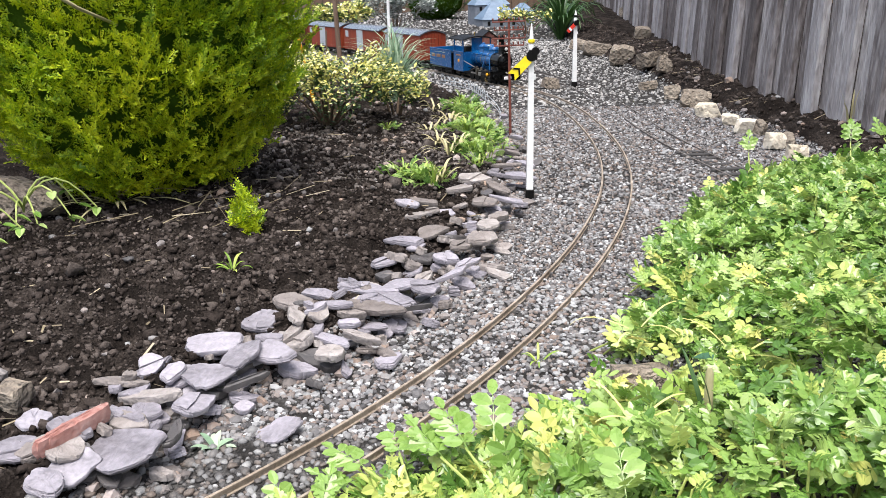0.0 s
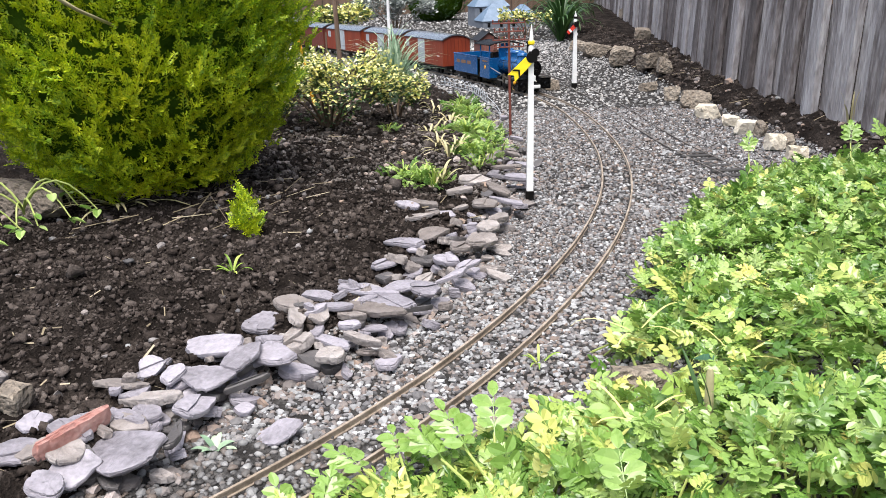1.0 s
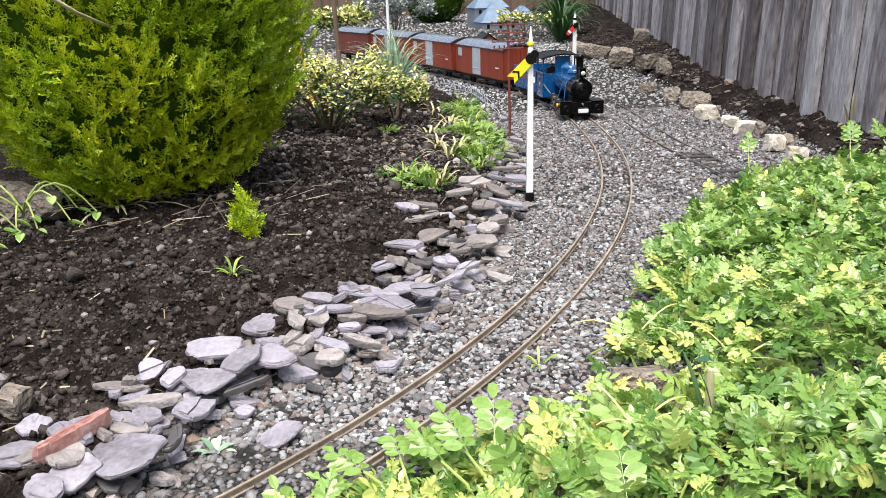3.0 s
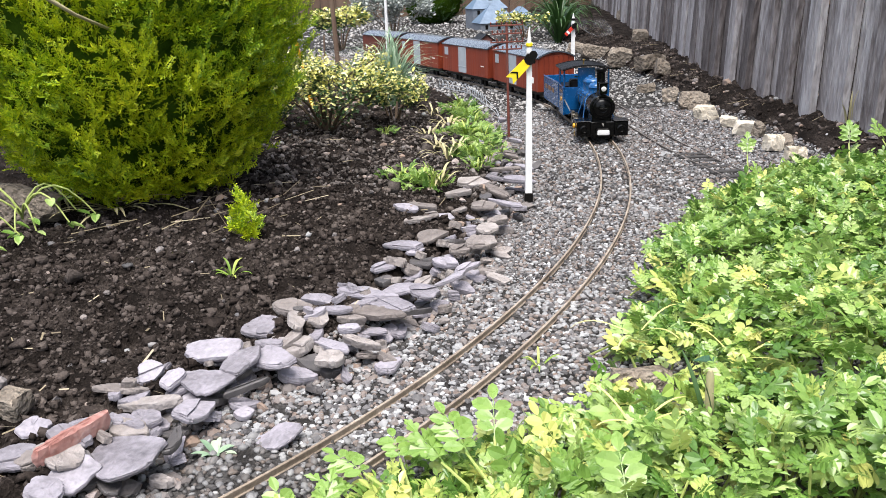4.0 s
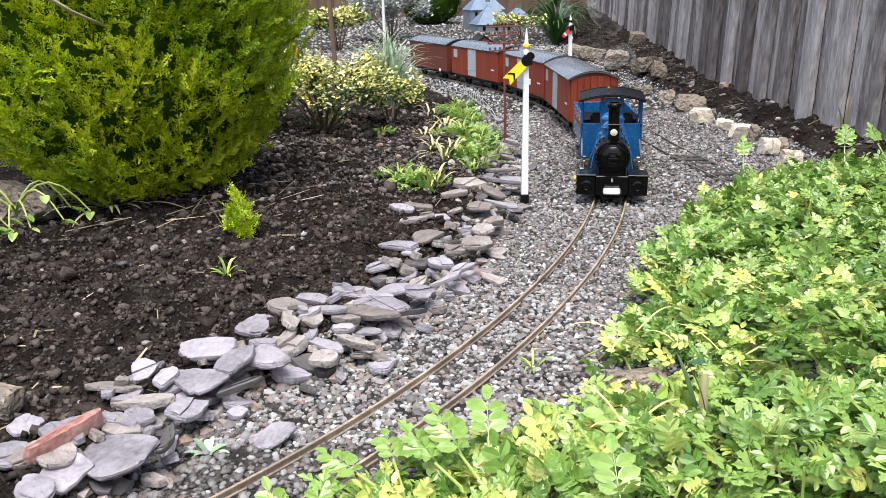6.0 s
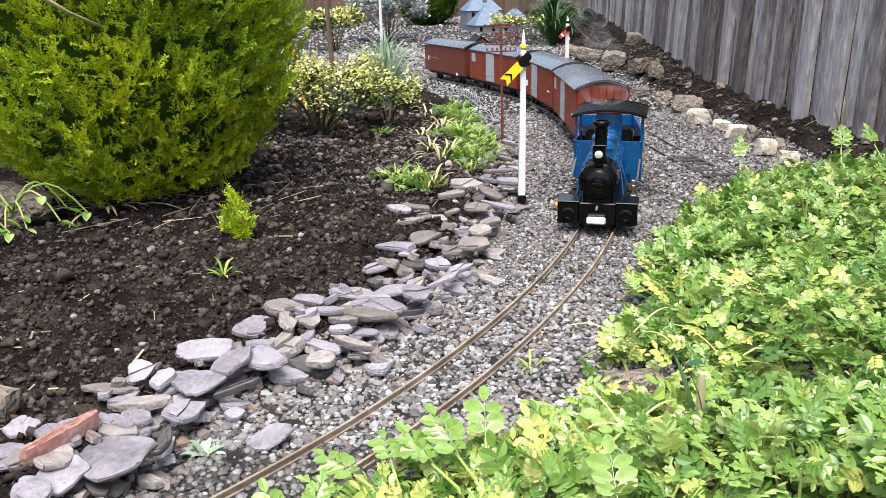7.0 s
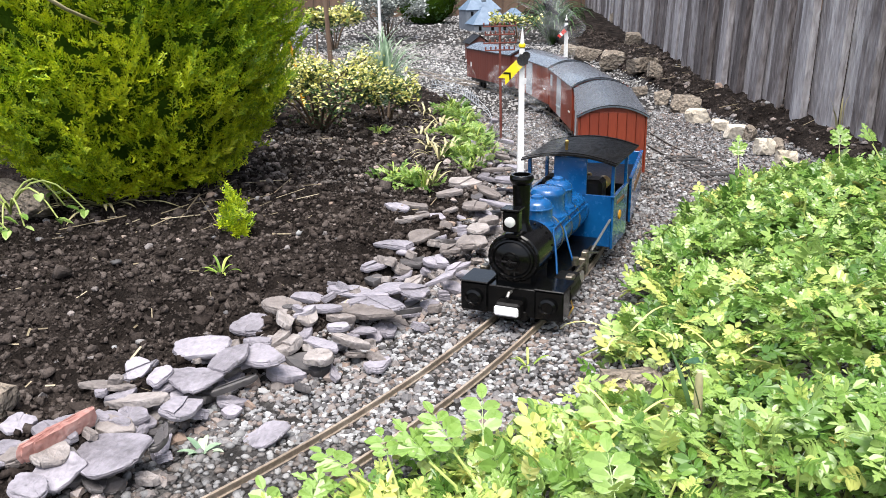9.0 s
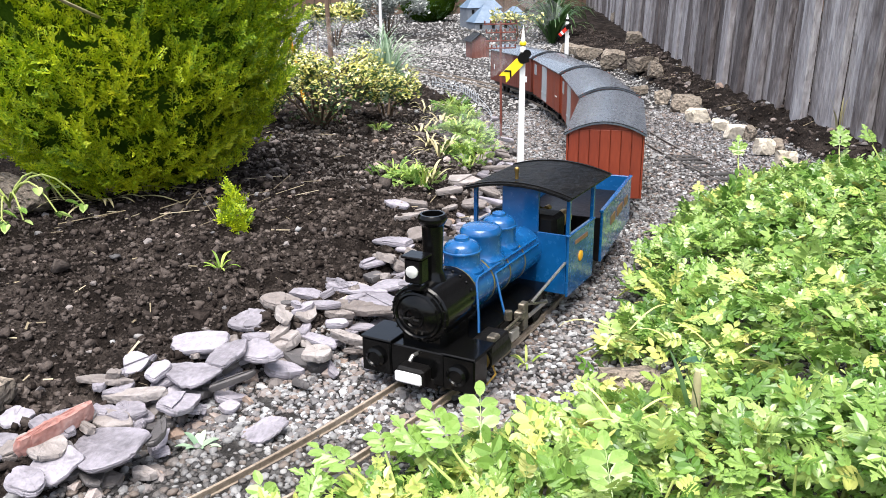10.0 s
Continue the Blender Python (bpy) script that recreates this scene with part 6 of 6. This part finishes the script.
def wilted(x, y):
    o = thing("wilted_plant", "pale arching plant stems with wilted leaves", "plant", T(x, y, gz(x, y)))
    r = random.Random(4)
    V, F, n = [], [], 0
    for i, (a, L, h) in enumerate(((0.1, 0.085, 0.05), (-0.35, 0.07, 0.045), (0.5, 0.06, 0.05), (-1.3, 0.05, 0.03), (2.8, 0.08, 0.05), (3.6, 0.06, 0.04), (-0.9, 0.06, 0.035))):
        c, s = math.cos(a), math.sin(a)
        pts = [(L * k / 6 * c, L * k / 6 * s, 0.006 + h * math.sin(math.pi * min(1, 0.12 + k / 6 * 0.80))) for k in range(7)]
        part("stem", Shape().tube(pts, 0.0015, 7, 0.0009), STEM, o, "pale yellow-green stem")
        for k in range(3):
            v, t = oval_leaf(r.uniform(0.010, 0.017), r.uniform(0.008, 0.012), 0.3, pts[r.choice((4, 5, 6, 6))], r.uniform(0, 6.28), r.uniform(0.2, 0.8))
            V.append(v)
            F.append(t + n)
            n += len(v)
    part("leaves", soup("leaves", np.concatenate(V), np.concatenate(F), LEAF), LEAF, o)


wilted(-0.500, 0.970)
wilted(-0.557, 0.895)

# boarded fence that closes the garden far back
back = thing("fence", "brown boarded fence closing the garden far back", "fence", kind="structure")
bb = finish(Shape().box(-0.072, 0.072, -0.008, 0.008, -0.05, 1.3, 0.002), "board", BROWN_WOOD)
for i in range(60):
    part("board", bb, BROWN_WOOD, back, m=T(-4.4 + 0.148 * i, 8.2, 0, 0, 0, random.uniform(-2, 2)))


# ---- steam ----
def steam_material(dense, shade, grain):
    m = bpy.data.materials.new("steam")
    m.use_nodes = True
    n, l = m.node_tree.nodes, m.node_tree.links
    n.remove(n["Principled BSDF"])
    co, nz, mr = n.new("ShaderNodeTexCoord"), n.new("ShaderNodeTexNoise"), n.new("ShaderNodeMapRange")
    nz.inputs["Scale"].default_value, nz.inputs["Detail"].default_value = grain, 3
    l.new(co.outputs["Object"], nz.inputs["Vector"])
    l.new(nz.outputs["Fac"], mr.inputs["Value"])
    mr.inputs["From Min"].default_value, mr.inputs["From Max"].default_value = 0.47, 0.80
    mr.inputs["To Min"].default_value, mr.inputs["To Max"].default_value = 0.0, dense
    clear, white, glow, both, mix = (n.new("ShaderNode" + k) for k in ("BsdfTransparent", "BsdfDiffuse", "BsdfTranslucent", "AddShader", "MixShader"))
    for b in (white, glow):
        b.inputs["Color"].default_value = (shade, shade * 1.01, shade * 1.03, 1)
    l.new(white.outputs[0], both.inputs[0])
    l.new(glow.outputs[0], both.inputs[1])
    l.new(mr.outputs[0], mix.inputs[0])
    l.new(clear.outputs[0], mix.inputs[1])
    l.new(both.outputs[0], mix.inputs[2])
    l.new(mix.outputs[0], n["Material Output"].inputs["Surface"])
    return m


STEAM = steam_material(0.12, 0.45, 45)
VEIL = steam_material(0.14, 0.75, 30)
puffs = []
for k in range(16):
    rk = np.random.default_rng(200 + k)
    v, t = ico(3)
    bump_dir = rk.normal(size=(5, 3))
    swell = 1 + 0.13 * np.sin(v @ bump_dir.T * 3.0 + rk.uniform(0, 6, 5)).sum(1) / 2
    ob = thing("steam_puff", "thin white puff of drifting steam", "steam", group="steam from the locomotive",
               data=soup("steam_puff", v * swell[:, None] * np.array([0.034, 0.016, 0.016]), t, STEAM))
    puffs.append((ob, 3.7 + 0.40 * k, rk.uniform(-1, 1, 3)))

# wider veils of steam that roll off the vans late on
veils = []
for k in range(7):
    rk = np.random.default_rng(300 + k)
    v, t = ico(3)
    swell = 1 + 0.12 * np.sin(v @ rk.normal(size=(5, 3)).T * 3.0 + rk.uniform(0, 6, 5)).sum(1) / 2
    ob = thing("steam_puff", "wide thin veil of white steam drifting off the vans", "steam", group="steam from the locomotive",
               data=soup("steam_puff", v * swell[:, None] * np.array([0.115, 0.036, 0.033]), t, VEIL))
    veils.append((ob, 8.3 + 0.1 * k, rk.uniform(-1, 1, 3)))


# ---- movement ----
TIMES = [0, 1, 1.5, 2, 2.5, 4, 4.5, 5, 5.5, 7, 7.5, 8, 8.5, 9, 9.5, 10]
WAY = [-0.305, -0.111, -0.033, 0.055, 0.185, 0.592, 0.729, 0.858, 0.969, 1.197, 1.262, 1.345, 1.438, 1.524, 1.604, 1.683]


def front_at(t):
    """How far along the line the train's front has come."""
    k = np.linspace(-0.3, 0.3, 13)
    w = np.exp(-(k / 0.18) ** 2)
    tt = np.asarray(t) + k
    base = np.interp(tt, TIMES, WAY) + 0.194 * np.minimum(tt, 0) + 0.158 * np.maximum(tt - 10, 0)
    return float((base * w).sum() / w.sum())


def carried(s, lead, back):
    """The pose of a vehicle whose front is at s, on axles lead and back behind it."""
    a, b = on_line(s - lead), on_line(s - back)
    h = math.degrees(math.atan2(a.y - b.y, a.x - b.x))
    d = (a - b).normalized()
    p = a + d * lead
    return T(p.x, p.y, 0, 0, 0, h)


def motions():
    beats = [i / 5 for i in range(51)]
    walk(loco, [(t, carried(front_at(t), 0.05, 0.27)) for t in beats])
    walk(tend, [(t, carried(front_at(t) - 0.303, 0.052, 0.130)) for t in beats])
    for ob, back, length in zip(vans, (0.555, 0.918, 1.281, 1.644), (0.325, 0.325, 0.325, 0.300)):
        walk(ob, [(t, carried(front_at(t) - back, length * 0.22, length * 0.78)) for t in beats])
    ticks = [i / 15 for i in range(151)]
    for ob, x, y in loco_wheels:
        walk(ob, [(t, T(x, y, 0.0155, 0, math.degrees(front_at(t) / 0.0155) + (90 if y > 0 else 0), 0)) for t in ticks])
    for ob, y in loco_rods:
        rows = []
        for t in ticks:
            a = front_at(t) / 0.0155 + (math.pi / 2 if y > 0 else 0)
            rows.append((t, T(-0.114 + 0.008 * math.cos(a), 0, 0.0155 - 0.008 * math.sin(a))))
        walk(ob, rows)
    # puffs ride in the boiler, leave by the chimney and drift back over the train
    for ob, leaves, jit in puffs:
        rows = []
        for t in [i / 5 for i in range(51)]:
            m = carried(front_at(min(t, leaves)), 0.05, 0.27)
            if t < leaves:
                rows.append((t, m @ T(-0.11, 0, 0.064)))
                continue
            age = t - leaves
            p = m @ Vector((-0.042, 0, 0.15))
            rise = 0.11 * (1 - math.exp(-age / 0.5)) + 0.012 * age
            drift = age * age / (age + 0.4)
            rows.append((t, T(p.x - drift * (0.035 + 0.012 * jit[0]), p.y + drift * (0.05 + 0.02 * jit[1]), p.z + rise * (1 + 0.25 * jit[2]), 40 * age * jit[0], 60 * min(age, 0.8) + 20 * age * jit[2], 90 * jit[1] * min(age, 1))))
        walk(ob, rows)
    # veils lie in the second van until they roll out and drift away to the bushes
    for ob, leaves, jit in veils:
        rows = []
        for t in [i / 5 for i in range(51)]:
            m = carried(front_at(min(t, leaves)) - 0.918, 0.0715, 0.2535) @ T(-0.16, 0, 0.072)
            age = max(0.0, t - leaves)
            m.translation += Vector((-age * (0.52 + 0.12 * jit[0]), age * (0.02 + 0.16 * jit[1]), age * (0.075 + 0.05 * jit[2])))
            rows.append((t, m))
        walk(ob, rows)


motions()
